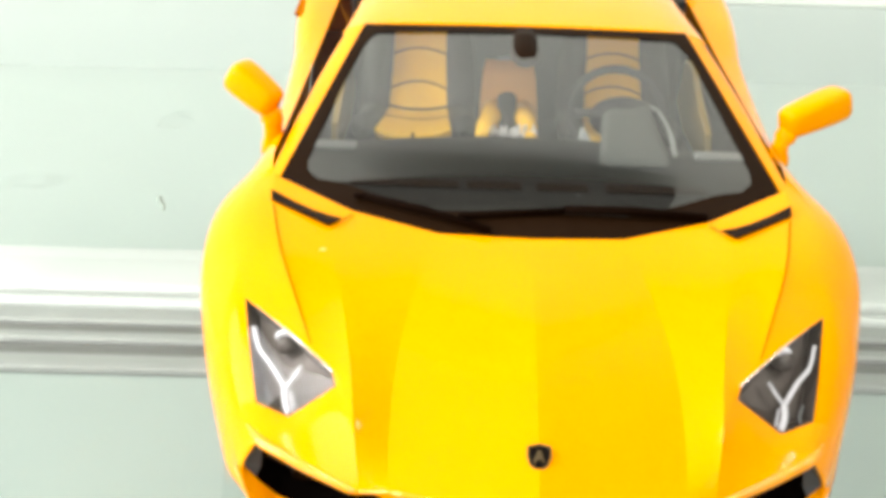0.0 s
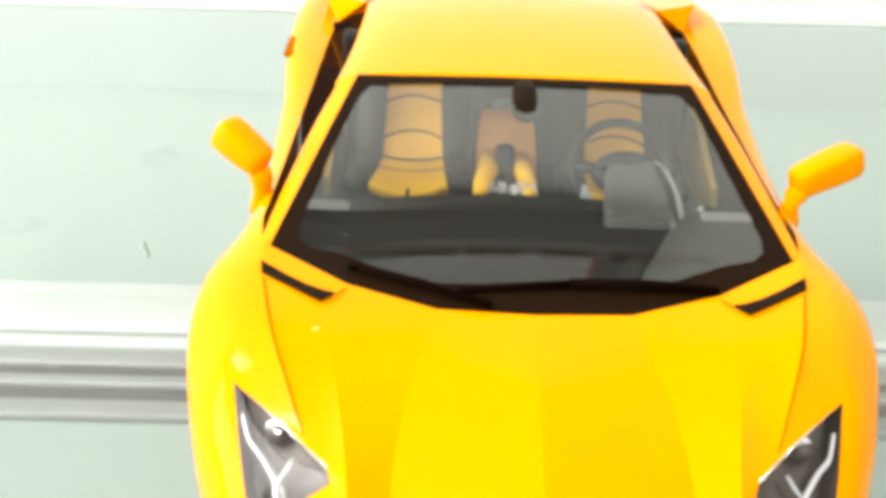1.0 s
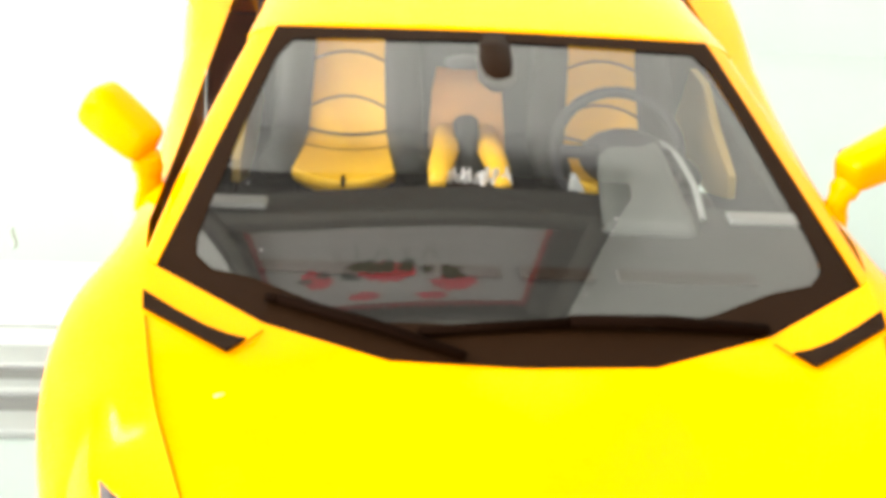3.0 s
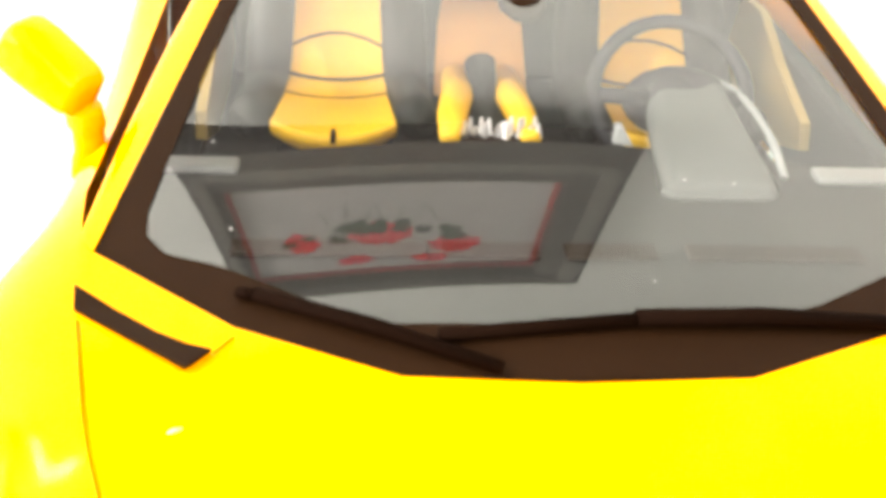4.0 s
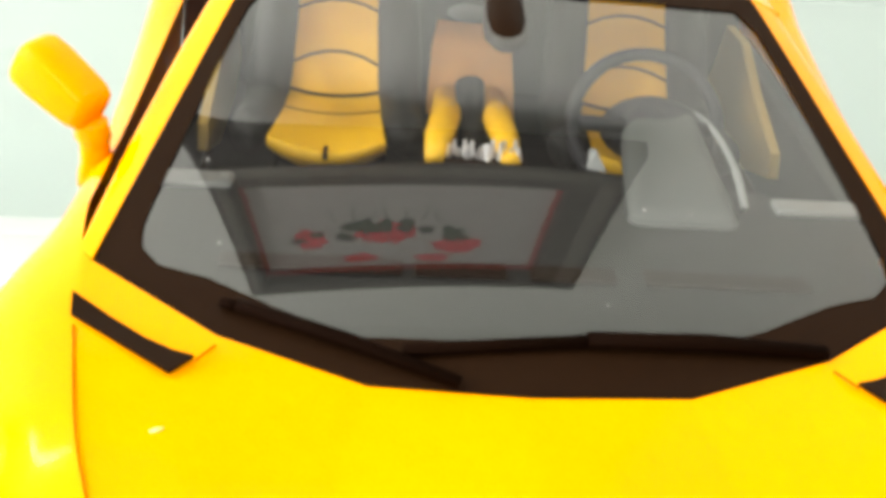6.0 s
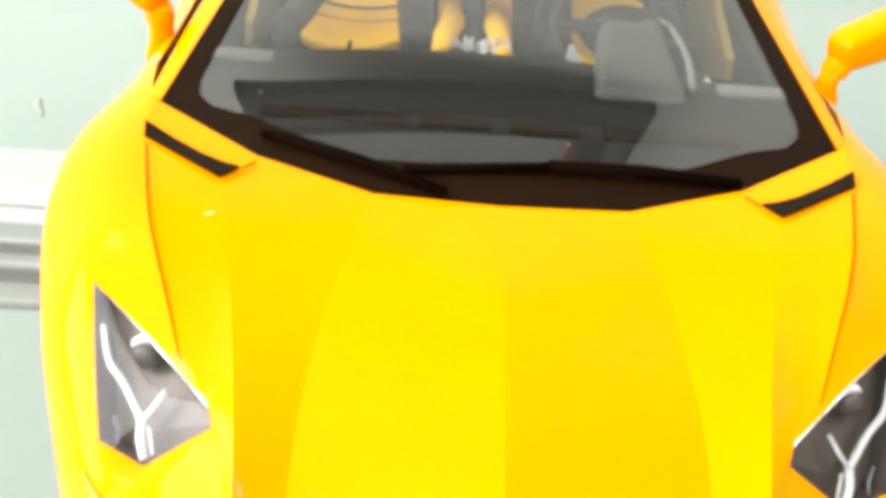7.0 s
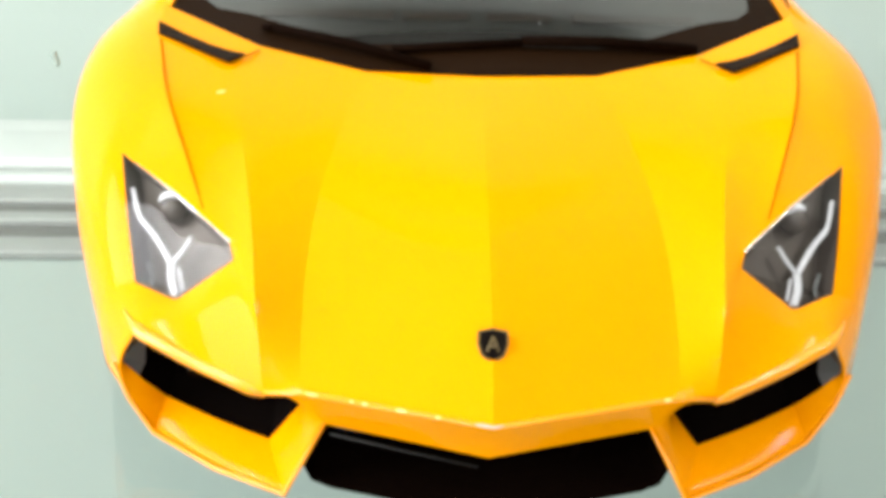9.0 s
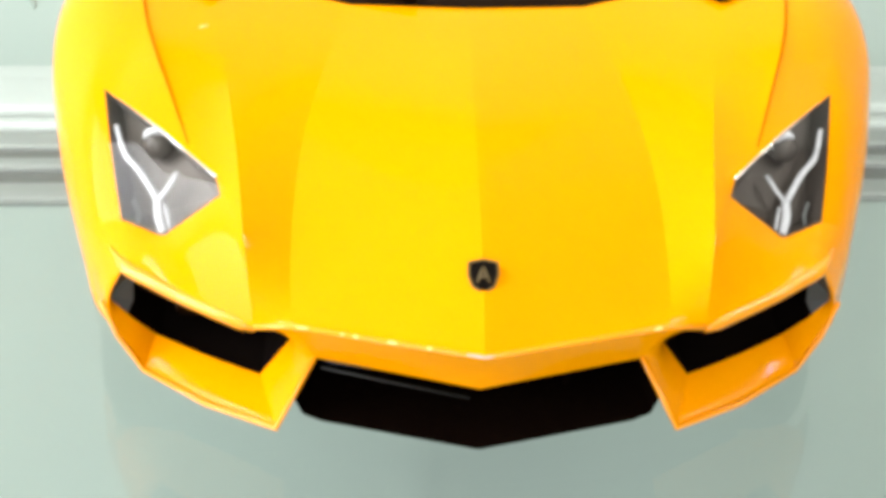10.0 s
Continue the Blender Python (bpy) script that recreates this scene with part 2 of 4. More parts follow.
def smooth_line(points, steps=6):
    """Catmull-Rom through points."""
    p = [Vector(q) for q in points]
    p = [2 * p[0] - p[1], *p, 2 * p[-1] - p[-2]]
    out = []
    for a, b, c, d in zip(p, p[1:], p[2:], p[3:]):
        for k in range(steps):
            t = k / steps
            out.append(0.5 * (2 * b + (c - a) * t + (2 * a - 5 * b + 4 * c - d) * t * t + (3 * b - a - 3 * c + d) * t ** 3))
    return out + [p[-2]]


# ---------------------------------------------------------------- the room and the counter (in metres)
WALL_Y = 0.72
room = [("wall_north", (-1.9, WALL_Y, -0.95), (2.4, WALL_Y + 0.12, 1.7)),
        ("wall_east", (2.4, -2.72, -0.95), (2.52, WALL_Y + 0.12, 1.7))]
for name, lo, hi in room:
    tagged(box(name, lo, hi, WALL if name == "wall_north" else DIM_WALL, scale=1), "plain painted wall of the shop room", "wall", kind="structure")
wall_west = tagged(new("wall_west"), "white painted wall with a wide window opening", "wall", kind="structure")
for lo, hi in (((-2.02, -2.72, -0.95), (-1.9, WALL_Y + 0.12, 0.1)), ((-2.02, -2.72, 1.4), (-1.9, WALL_Y + 0.12, 1.7)),
               ((-2.02, -2.72, 0.1), (-1.9, -1.1, 1.4)), ((-2.02, 0.6, 0.1), (-1.9, WALL_Y + 0.12, 1.4))):
    box("wall_piece", lo, hi, WALL, wall_west, scale=1)
# the opening in this unseen wall is added for the south fill light
wall_south = tagged(new("wall_south"), "darkened wall with a wide unseen opening added for fill light", "wall", kind="structure")
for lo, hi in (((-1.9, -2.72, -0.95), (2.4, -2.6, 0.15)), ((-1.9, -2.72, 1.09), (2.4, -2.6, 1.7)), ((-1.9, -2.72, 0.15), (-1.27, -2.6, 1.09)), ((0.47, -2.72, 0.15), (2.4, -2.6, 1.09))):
    box("wall_piece", lo, hi, DIM_WALL, wall_south, scale=1)
tagged(box("floor", (-2.02, -2.72, -1.05), (2.52, WALL_Y + 0.12, -0.95), FLOOR, scale=1), "grey tiled shop floor under the counter", "floor", kind="structure")
tagged(box("ceiling", (-2.02, -2.72, 1.7), (2.52, WALL_Y + 0.12, 1.8), WALL, scale=1), "flat white painted ceiling with light panels", "ceiling", kind="structure")
for px, py, turn, _ in BATTENS:
    lamp = thing("ceiling_light", "long white ceiling batten with a glowing tube, switched on", "ceiling light", "ceiling lights")
    lamp.matrix_world = pose(px, py, 1.7, 0, 0, turn)
    box("body", (-0.60, -0.03, -0.055), (0.60, 0.03, -0.001), WALL, lamp, scale=1, bevel=0.008)
    part("tube", tube(bmesh.new(), [(-0.575, 0, -0.075), (0.575, 0, -0.075)], 0.013, 14), DIFFUSER, lamp, scale=1)
    for x in (-0.58, 0.58):
        box("end_cap", (x - 0.012, -0.016, -0.092), (x + 0.012, 0.016, -0.05), PALE_GREY, lamp, scale=1, bevel=0.004)

BOARD_Z = -1.19 * S
BACK_Y, BACK_Z = 9.50 * S, -0.41 * S
SKEW = Matrix.Rotation(0.0195, 4, "Z")
counter = thing("display_counter", "display counter with a pale green panel under its clear glass top", "counter")
box("shelf_panel", (-0.95, -0.62, BOARD_Z - 0.018), (0.95, BACK_Y, BOARD_Z), BOARD, counter, "pale green painted panel", m=SKEW, scale=1)
box("back_panel", (-0.95, BACK_Y, BOARD_Z - 0.018), (0.95, BACK_Y + 0.012, BACK_Z), BACK_BOARD, counter, "off-white green back panel", m=SKEW, scale=1)
box("back_ledge", (-0.95, BACK_Y + 0.004, BACK_Z + 0.0005), (0.95, WALL_Y - 0.024, BACK_Z + 0.012), WALL, counter, "white ledge against the wall", m=SKEW, scale=1, bevel=0.002)
box("base", (-0.95, -0.60, -0.945), (0.95, BACK_Y, BOARD_Z - 0.02), WALL, counter, "white counter body", scale=1)
for sx in (-0.95, 0.95):
    box("side_panel", (sx - 0.012, -0.62, BOARD_Z + 0.0005), (sx + 0.012, BACK_Y - 0.002, -0.0085), PALE_GREY, counter, scale=1)
# glass top: gloss on its upper face, clear below, polished green edges
top = thing("glass_top", "clear greenish glass sheet on the counter", "glass top")
GX, G0, G1, GT = 0.96, -0.63, BACK_Y - 0.004, 0.006
sheet = box("sheet", (-GX, G0, -GT), (GX, G1, 0.0), TABLE_GLASS, top, scale=1)
sheet.visible_shadow = False
sheet.data.materials.append(CLEAR)
for p in sheet.data.polygons:
    p.material_index = 0 if p.normal.z > 0.5 else 1
for lo, hi in (((-GX - 0.002, G0 - 0.002, -GT), (GX + 0.002, G0 - 0.0002, 0)), ((-GX - 0.002, G0, -GT), (-GX - 0.0002, G1, 0)), ((GX + 0.0002, G0, -GT), (GX + 0.002, G1, 0))):
    box("polished_edge", lo, hi, GLASS_EDGE, top, scale=1)

# aluminium rail under the glass: a wide bright bead, then grooves and a flat lip
rail = thing("metal_rail", "brushed aluminium rail with dark grooves lying under the glass", "rail")
RAIL_Y, RAIL_K = 3.36, 0.0195


def rail_bar(name, y0, y1, z0, z1, mat, bevel):
    turn = Matrix.Rotation(math.atan(RAIL_K), 4, "Z")
    box(name, (-13.0, y0 + RAIL_Y, z0 - 1.19), (13.0, y1 + RAIL_Y, z1 - 1.19), mat, rail, bevel=bevel, m=turn, smooth=True)


# steps and grooves are darker copies of the aluminium, with their shade painted in
rail_bar("lip", 0.0, 0.16, 0.002, 0.05, ALU_SHADED, 0.01)
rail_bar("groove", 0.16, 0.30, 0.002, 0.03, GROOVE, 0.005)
rail_bar("ridge", 0.30, 0.40, 0.002, 0.07, ALU_SHADED, 0.02)
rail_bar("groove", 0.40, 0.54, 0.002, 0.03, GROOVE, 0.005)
rail_bar("step", 0.54, 0.72, 0.002, 0.06, ALU_SHADED, 0.02)
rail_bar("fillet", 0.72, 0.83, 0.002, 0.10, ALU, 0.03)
rail_bar("groove", 0.83, 0.89, 0.002, 0.05, ALU_SHADED, 0.005)
rail_bar("bead", 0.89, 1.34, 0.002, 0.12, ALU, 0.05)
rail_bar("flange", 1.34, 1.66, 0.002, 0.03, ALU, 0.01)

# framed flower picture on the wall above the counter
picture = thing("framed_picture", "dark framed picture of red roses on white paper", "picture")
# built flat in its own plane (x across, z up), posed to fit its reflection in the camera's view, on two brackets
FITTED_POSE = Matrix.Translation((0.234, 9.42, 12.618)) @ Matrix.Rotation(radians(0.55), 4, "X") @ Matrix.Rotation(radians(-3.38), 4, "Y") @ Matrix.Rotation(radians(4.35), 4, "Z")
# outer edges of the frame, then of the paper, fitted likewise: left, right, bottom, top
FL, FR, FB, FT = -4.32, 3.84, -0.27, 6.06
IL, IR, IB, IT = -3.90, 2.62, 1.28, 5.51


def plate(bm, x0, x1, z0, z1, y0, y1, bevel=0.0):
    block(bm, (x0, y0, z0), (x1, y1, z1), bevel, 2, FITTED_POSE)


bm = bmesh.new()
plate(bm, FL, FR, FB, IB, -0.3, 0.05, 0.06)
plate(bm, FL, FR, IT, FT, -0.3, 0.05, 0.06)
plate(bm, FL, IL, IB, IT, -0.3, 0.05, 0.06)
plate(bm, IR, FR, IB, IT, -0.3, 0.05, 0.06)
part("frame", bm, WOOD, picture)
bm = bmesh.new()
for x0, x1, z0, z1 in ((FL + 0.3, FR - 0.4, 0.50, 0.84), (FL + 0.3, FR - 0.4, FT - 0.30, FT - 0.13), (FL + 0.12, FL + 0.30, 0.6, FT - 0.34), (FR - 0.62, FR - 0.2, 0.6, FT - 0.34)):
    plate(bm, x0, x1, z0, z1, -0.34, -0.25, 0.03)
part("frame_moulding", bm, MOULDING, picture, "paler grey raised moulding strip")
bm = bmesh.new()
plate(bm, IL - 0.02, IR + 0.02, IB - 0.02, IT + 0.02, 0.02, 0.12)
part("paper", bm, PAPER, picture, smooth=False)
bm = bmesh.new()
plate(bm, IL, IR, IB, IB + 0.1, -0.05, 0.018)
plate(bm, IL, IR, IT - 0.1, IT, -0.05, 0.018)
plate(bm, IL, IL + 0.1, IB + 0.1, IT - 0.1, -0.05, 0.018)
plate(bm, IR - 0.1, IR, IB + 0.1, IT - 0.1, -0.05, 0.018)
part("red_mount", bm, RED_LINE, picture, "thin red inner border", smooth=False)


def blot(bm, cx, cz, rx, rz, seed, y, n=26):
    rng = random.Random(seed)
    c = bm.verts.new(FITTED_POSE @ Vector((cx, y, cz)))
    ring = [bm.verts.new(FITTED_POSE @ Vector((cx + rx * math.cos(k * math.tau / n) * rng.uniform(0.75, 1.1), y, cz + rz * math.sin(k * math.tau / n) * rng.uniform(0.7, 1.1)))) for k in range(n)]
    for k in range(n):
        bm.faces.new((c, ring[k], ring[(k + 1) % n]))


for i, (cx, cz, rx, rz) in enumerate(((-1.07, 3.74, 0.72, 0.58), (-2.77, 3.99, 0.39, 0.5), (0.6, 4.4, 0.63, 0.41), (-1.65, 4.96, 0.44, 0.22), (0.06, 5.04, 0.46, 0.22))):
    bm = bmesh.new()
    blot(bm, cx, cz, rx, rz, 10 + i, 0.012)
    part("rose_print", bm, ROSE, picture, "printed red roses")
rng = random.Random(5)
for i in range(26):
    turn = math.pi * (i % 13 + 0.5) / 13
    bm = bmesh.new()
    blot(bm, -1.07 + 1.9 * math.cos(turn) * rng.uniform(0.45, 1.05), 4.09 - 0.75 * math.sin(turn) * rng.uniform(0.6, 1.1), rng.uniform(0.14, 0.3), rng.uniform(0.09, 0.26), 40 + i, 0.011 - 0.0002 * i, 9)
    part("leaf_print", bm, LEAF, picture, "printed dark green leaves")
for i in range(7):
    bm = bmesh.new()
    x = -2.17 + 0.38 * i
    tube(bm, [FITTED_POSE @ Vector((x, 0.012, 3.24)), FITTED_POSE @ Vector((x + 0.14 * (i % 3 - 1), 0.012, 2.74 - 0.2 * (i % 2)))], 0.014, 4)
    part("stalk_print", bm, LEAF, picture)
for x in (-2.2, 2.2):
    part("wall_bracket", tube(bmesh.new(), [FITTED_POSE @ Vector((x, 0.15, FT - 0.3)), (x, WALL_Y / S + 0.03, 18.2)], 0.1, 8), TRIM, picture)

# ---------------------------------------------------------------- the toy car
car = thing("toy_car", "bright yellow plastic toy sports car standing on the glass", "toy car")

# shared points of the front, right half: x, y, z
A = dict(n0=(0, -0.05, 0.437), n1=(0, 0.01, 0.495), n2=(0, 0.10, 0.556), n3=(0, 0.33, 0.645), n4=(0, 0.65, 0.713), n5=(0, 0.985, 0.755),
         c0=(0.384, 0.055, 0.436), c1=(0.39, 0.11, 0.464), c2=(0.395, 0.20, 0.518), c3=(0.395, 0.40, 0.611), c4=(0.362, 0.68, 0.696), c5=(0.295, 0.998, 0.757))
B = dict(d0=(0.463, 0.08, 0.417), d1=(0.472, 0.116, 0.478), d2=(0.488, 0.195, 0.556), d3=(0.515, 0.39, 0.642), d4=(0.57, 0.68, 0.703), d5=(0.577, 1.105, 0.780),
         e1=(0.64, 0.49, 0.635), e2=(0.695, 0.63, 0.69), e3=(0.77, 0.83, 0.757), e4=(0.832, 1.09, 0.80), v1=(0.637, 0.955, 0.775), w0=(0.84, 1.285, 0.820))
# headlight outline
H = dict(ht=(0.86, 0.695, 0.659), hm=(0.70, 0.525, 0.634), hi=(0.562, 0.368, 0.605), hl=(0.55, 0.336, 0.580), hb=(0.682, 0.335, 0.476), ho=(0.782, 0.39, 0.486))
P = {**A, **B, **H}
# hood: nose crease, two shallow valleys, corner pieces round the windscreen
cage("hood", P, ["n0 c0 c1 n1", "n1 c1 c2 n2", "n2 c2 c3 n3", "n3 c3 c4 n4", "n4 c4 c5 n5",
                 "c0 d0 d1 c1", "c1 d1 d2 c2", "c2 d2 d3 c3", "c3 d3 d4 c4", "c4 d4 v1 d5 c5",
                 "d2 hl hi d3", "d3 hi e1 d4", "d4 e1 e2 e3", "d4 e3 e4 v1", "v1 e4 w0 d5"], YELLOW, car, "glossy yellow hood with a centre crease",
     mirror=True, creases=[("n0 c0 d0", 1.0), ("n0 n1 n2 n3 n4 n5", 1.0), ("c0 c1 c2 c3 c4 c5", 1.0), ("d0 d1 d2 d3 d4 v1", 1.0)], corners="d0 d2 hl hi w0 c5 d5 c0")

# front fenders: five chains from the headlight and the seam down to the arch
F = dict(a0=H["ho"], b0=(0.842, 0.415, 0.462), c0=(0.885, 0.45, 0.40), d0=(0.898, 0.46, 0.29), e0=(0.885, 0.45, 0.15),
         a1=(0.822, 0.53, 0.575), b1=(0.89, 0.56, 0.56), c1=(0.95, 0.60, 0.48), d1=(0.962, 0.62, 0.34), e1=(0.94, 0.62, 0.15),
         a2=H["ht"], b2=(0.93, 0.73, 0.655), c2=(0.998, 0.745, 0.58), d2=(1.015, 0.75, 0.46), e2=(1.01, 0.755, 0.35))
F2 = dict(a3=B["e3"], b3=(0.885, 0.90, 0.765), c3=(0.985, 0.92, 0.725), d3=(1.04, 0.92, 0.665), e3=(1.052, 0.92, 0.61),
          a4=B["e4"], b4=(0.93, 1.13, 0.806), c4=(1.02, 1.14, 0.768), d4=(1.06, 1.14, 0.715), e4=(1.065, 1.12, 0.665),
          a5=(0.872, 1.31, 0.828), b5=(0.95, 1.34, 0.802), c5=(1.025, 1.36, 0.755), d5=(1.058, 1.36, 0.69), e5=(1.06, 1.335, 0.58),
          a6=(0.895, 1.50, 0.832), b6=(0.955, 1.52, 0.79), c6=(1.0, 1.54, 0.71), d6=(1.025, 1.53, 0.56), e6=(1.03, 1.465, 0.33))
FP = {**F, **F2, "s1": B["e1"], "s2": B["e2"], "hm": H["hm"], "hi": H["hi"], "w0": B["w0"], "g6": (1.0, 1.47, 0.14)}
rows = []
for k in range(6):
    for u, v in ("ab", "bc", "cd", "de"):
        rows.append(f"{u}{k} {v}{k} {v}{k + 1} {u}{k + 1}")
rows = [r for r in rows if r != "a2 b2 b3 a3"] + ["a2 b2 b3", "a2 b3 a3", "hi hm s1", "hm a2 s2 s1", "a2 a3 s2", "w0 a5 a4"]
for side in (1, -1):
    cage("front_fender", FP, rows, YELLOW, car, "bulging yellow front fender", side=side,
         creases=[("e2 e3 e4 e5 e6", 1.0), ("a0 a1 a2 hm hi", 1.0), ("s1 s2 a3 a4", 0.2)], corners="a0 a2 hi w0")

# front bumper: the brow over the intakes, the fangs and trays beside the centre opening
R = dict(n0=A["n0"], c0=A["c0"], d0=B["d0"], d1=B["d1"], d2=B["d2"], hl=H["hl"], hb=H["hb"], ho=H["ho"], m1=(0.612, 0.168, 0.428), m2=(0.625, 0.235, 0.472),
         m3=(0.745, 0.325, 0.475), r5=(0.755, 0.262, 0.447), r4=(0.832, 0.315, 0.315), r3=(0.745, 0.262, 0.163), r2=(0.428, 0.05, 0.169), r1=(0.342, 0.09, 0.332),
         g0=(0, 0.035, 0.292), il=(0.474, 0.195, 0.206), io=(0.728, 0.345, 0.208), ii=(0.388, 0.175, 0.335))
R2 = dict(ot=(0.818, 0.33, 0.318), b0=F["b0"], c0f=F["c0"], d0f=F["d0"], e0f=F["e0"], u2=(0.44, 0.22, 0.13), u3=(0.74, 0.42, 0.13), t1=(0.59, 0.145, 0.158), t2=(0.60, 0.268, 0.199),
          rm=(0.80, 0.292, 0.235), om=(0.772, 0.33, 0.262))
RP = {**R, **R2}
cage("front_bumper", RP, ["n0 g0 r1 c0", "c0 r1 ii d0", "d0 m1 m2 d1", "m1 r5 m3 m2", "d1 m2 hl d2", "m2 hb hl", "m2 m3 ho hb", "m3 r5 b0 ho", "r5 r4 c0f b0", "r4 rm d0f c0f",
                          "rm r3 e0f d0f", "r1 r2 il ii", "r2 t1 t2 il", "t1 r3 io t2", "r3 rm om io", "rm r4 ot om", "r4 r5 ot", "r2 u2 u3 t1", "t1 u3 r3", "r3 u3 e0f"],
     YELLOW, car, "yellow front bumper with angular side intakes", mirror=True, levels=3,
     creases=[("n0 c0 d0", 1.0), ("d0 m1 r5", 0.48), ("r5 r4 rm r3 t1 r2 r1 g0", 0.52), ("r1 c0", 1.0), ("il ii d0", 1.0), ("r2 il", 1.0), ("il t2 io om ot", 1.0), ("r3 io", 1.0), ("d0 d1 d2", 0.7), ("hl hb ho", 1.0)], corners="c0 d0 d2 hl hb ho r1 r2 r3 r5 il io ii g0 om ot")

# beads added along the nose and fang edges to catch highlights
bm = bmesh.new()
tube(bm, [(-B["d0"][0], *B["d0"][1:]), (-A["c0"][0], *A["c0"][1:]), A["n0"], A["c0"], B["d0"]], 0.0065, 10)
part("nose_glint_bead", bm, GLINT_EDGE, car)
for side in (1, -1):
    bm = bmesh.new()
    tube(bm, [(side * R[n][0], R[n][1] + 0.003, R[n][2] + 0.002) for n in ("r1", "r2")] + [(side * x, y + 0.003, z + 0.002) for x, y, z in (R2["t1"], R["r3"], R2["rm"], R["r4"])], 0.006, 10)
    part("fang_glint_bead", bm, GLINT_EDGE, car)

# beads added along the brow over the side intakes to catch highlights
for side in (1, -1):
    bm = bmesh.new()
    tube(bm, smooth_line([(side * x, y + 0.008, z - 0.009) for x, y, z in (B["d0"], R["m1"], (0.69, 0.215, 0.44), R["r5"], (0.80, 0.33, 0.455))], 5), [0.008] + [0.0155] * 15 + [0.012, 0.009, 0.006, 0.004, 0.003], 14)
    part("brow_glint_bead", bm, GLINT_EDGE, car)

# black ducts behind the side intakes
for side in (1, -1):
    loop = [R["d0"], R["m1"], R["r5"], R2["ot"], R2["om"], R["io"], R2["t2"], R["il"], R["ii"]]
    bm = bmesh.new()
    drop = (0, 0, 0, 0.004, 0.012, 0.022, 0.022, 0.022, 0.004)
    front = [bm.verts.new((side * x, y + 0.005, z - h)) for (x, y, z), h in zip(loop, drop)]
    rear = [bm.verts.new((side * (x * 0.96 + 0.02), y * 0.6 + 0.30, z * 0.8 + 0.06)) for x, y, z in loop]
    for k in range(len(loop)):
        bm.faces.new((front[k], front[(k + 1) % len(loop)], rear[(k + 1) % len(loop)], rear[k]))
    bm.faces.new(rear)
    bmesh.ops.recalc_face_normals(bm, faces=bm.faces)
    duct = part("intake_duct", bm, MATT_BLACK, car, "black recessed intake", smooth=False)
    bm = bmesh.new()
    tube(bm, [(side * 0.50, 0.215, 0.315), (side * 0.62, 0.29, 0.325), (side * 0.745, 0.355, 0.34)], 0.018, 6, 0.6)
    part("duct_vane", bm, TRIM, duct)
    # grey patch that paints the reflection in the black duct's outer end
    bm = bmesh.new()
    quad = [bm.verts.new((side * x, y, z)) for x, y, z in ((0.757, 0.276, 0.437), (0.818, 0.325, 0.322), (0.782, 0.333, 0.272), (0.768, 0.345, 0.30), (0.757, 0.338, 0.385))]
    bm.faces.new(quad)
    part("duct_cheek_sheen", bm, CHEEK_SHEEN, duct, "grey patch for the reflection in the duct cheek", smooth=False)

# centre opening: black splitter lip, tray and back wall
bm = bmesh.new()
half = [(0, 0.037, 0.291), (0.341, 0.092, 0.331), (0.392, 0.085, 0.232), (0.372, 0.072, 0.196), (0.33, 0.060, 0.186), (0, -0.002, 0.160)]
deep = [(0, 0.22, 0.285), (0.33, 0.25, 0.315), (0.375, 0.25, 0.24), (0.36, 0.25, 0.21), (0.32, 0.24, 0.20), (0, 0.19, 0.19)]
low = [(0.425, 0.30, 0.25), (0.40, 0.28, 0.155), (0.34, 0.26, 0.145), (0, 0.20, 0.13)]
for side in (1, -1):
    f = [bm.verts.new((side * x, y, z)) for x, y, z in half]
    d = [bm.verts.new((side * x, y, z)) for x, y, z in deep]
    u = [bm.verts.new((side * x, y, z)) for x, y, z in low]
    for k in range(5):
        bm.faces.new((f[k], f[k + 1], d[k + 1], d[k]))
    bm.faces.new(d)
    for k in range(3):
        bm.faces.new((f[k + 2], f[k + 3], u[k + 1], u[k]))
bmesh.ops.remove_doubles(bm, verts=bm.verts, dist=0.0005)
bmesh.ops.recalc_face_normals(bm, faces=bm.faces)
grille = part("front_splitter", bm, BLACK, car, "glossy black centre intake and lip", smooth=False)
# thin grey line painted as the highlight on an inner edge
bm = bmesh.new()
tube(bm, [(-0.33, 0.082, 0.312), (-0.18, 0.056, 0.292), (-0.02, 0.030, 0.272)], 0.0024, 6)
part("grille_glint", bm, GREY, grille)
bm = bmesh.new()
for x in (-0.2, 0.2):
    tube(bm, [(x, 0.16, 0.20), (x, 0.17, 0.28)], 0.012, 6)
tube(bm, [(-0.35, 0.20, 0.265), (0, 0.15, 0.235), (0.35, 0.20, 0.265)], 0.014, 6)
part("grille_bar", bm, BLACK, grille)


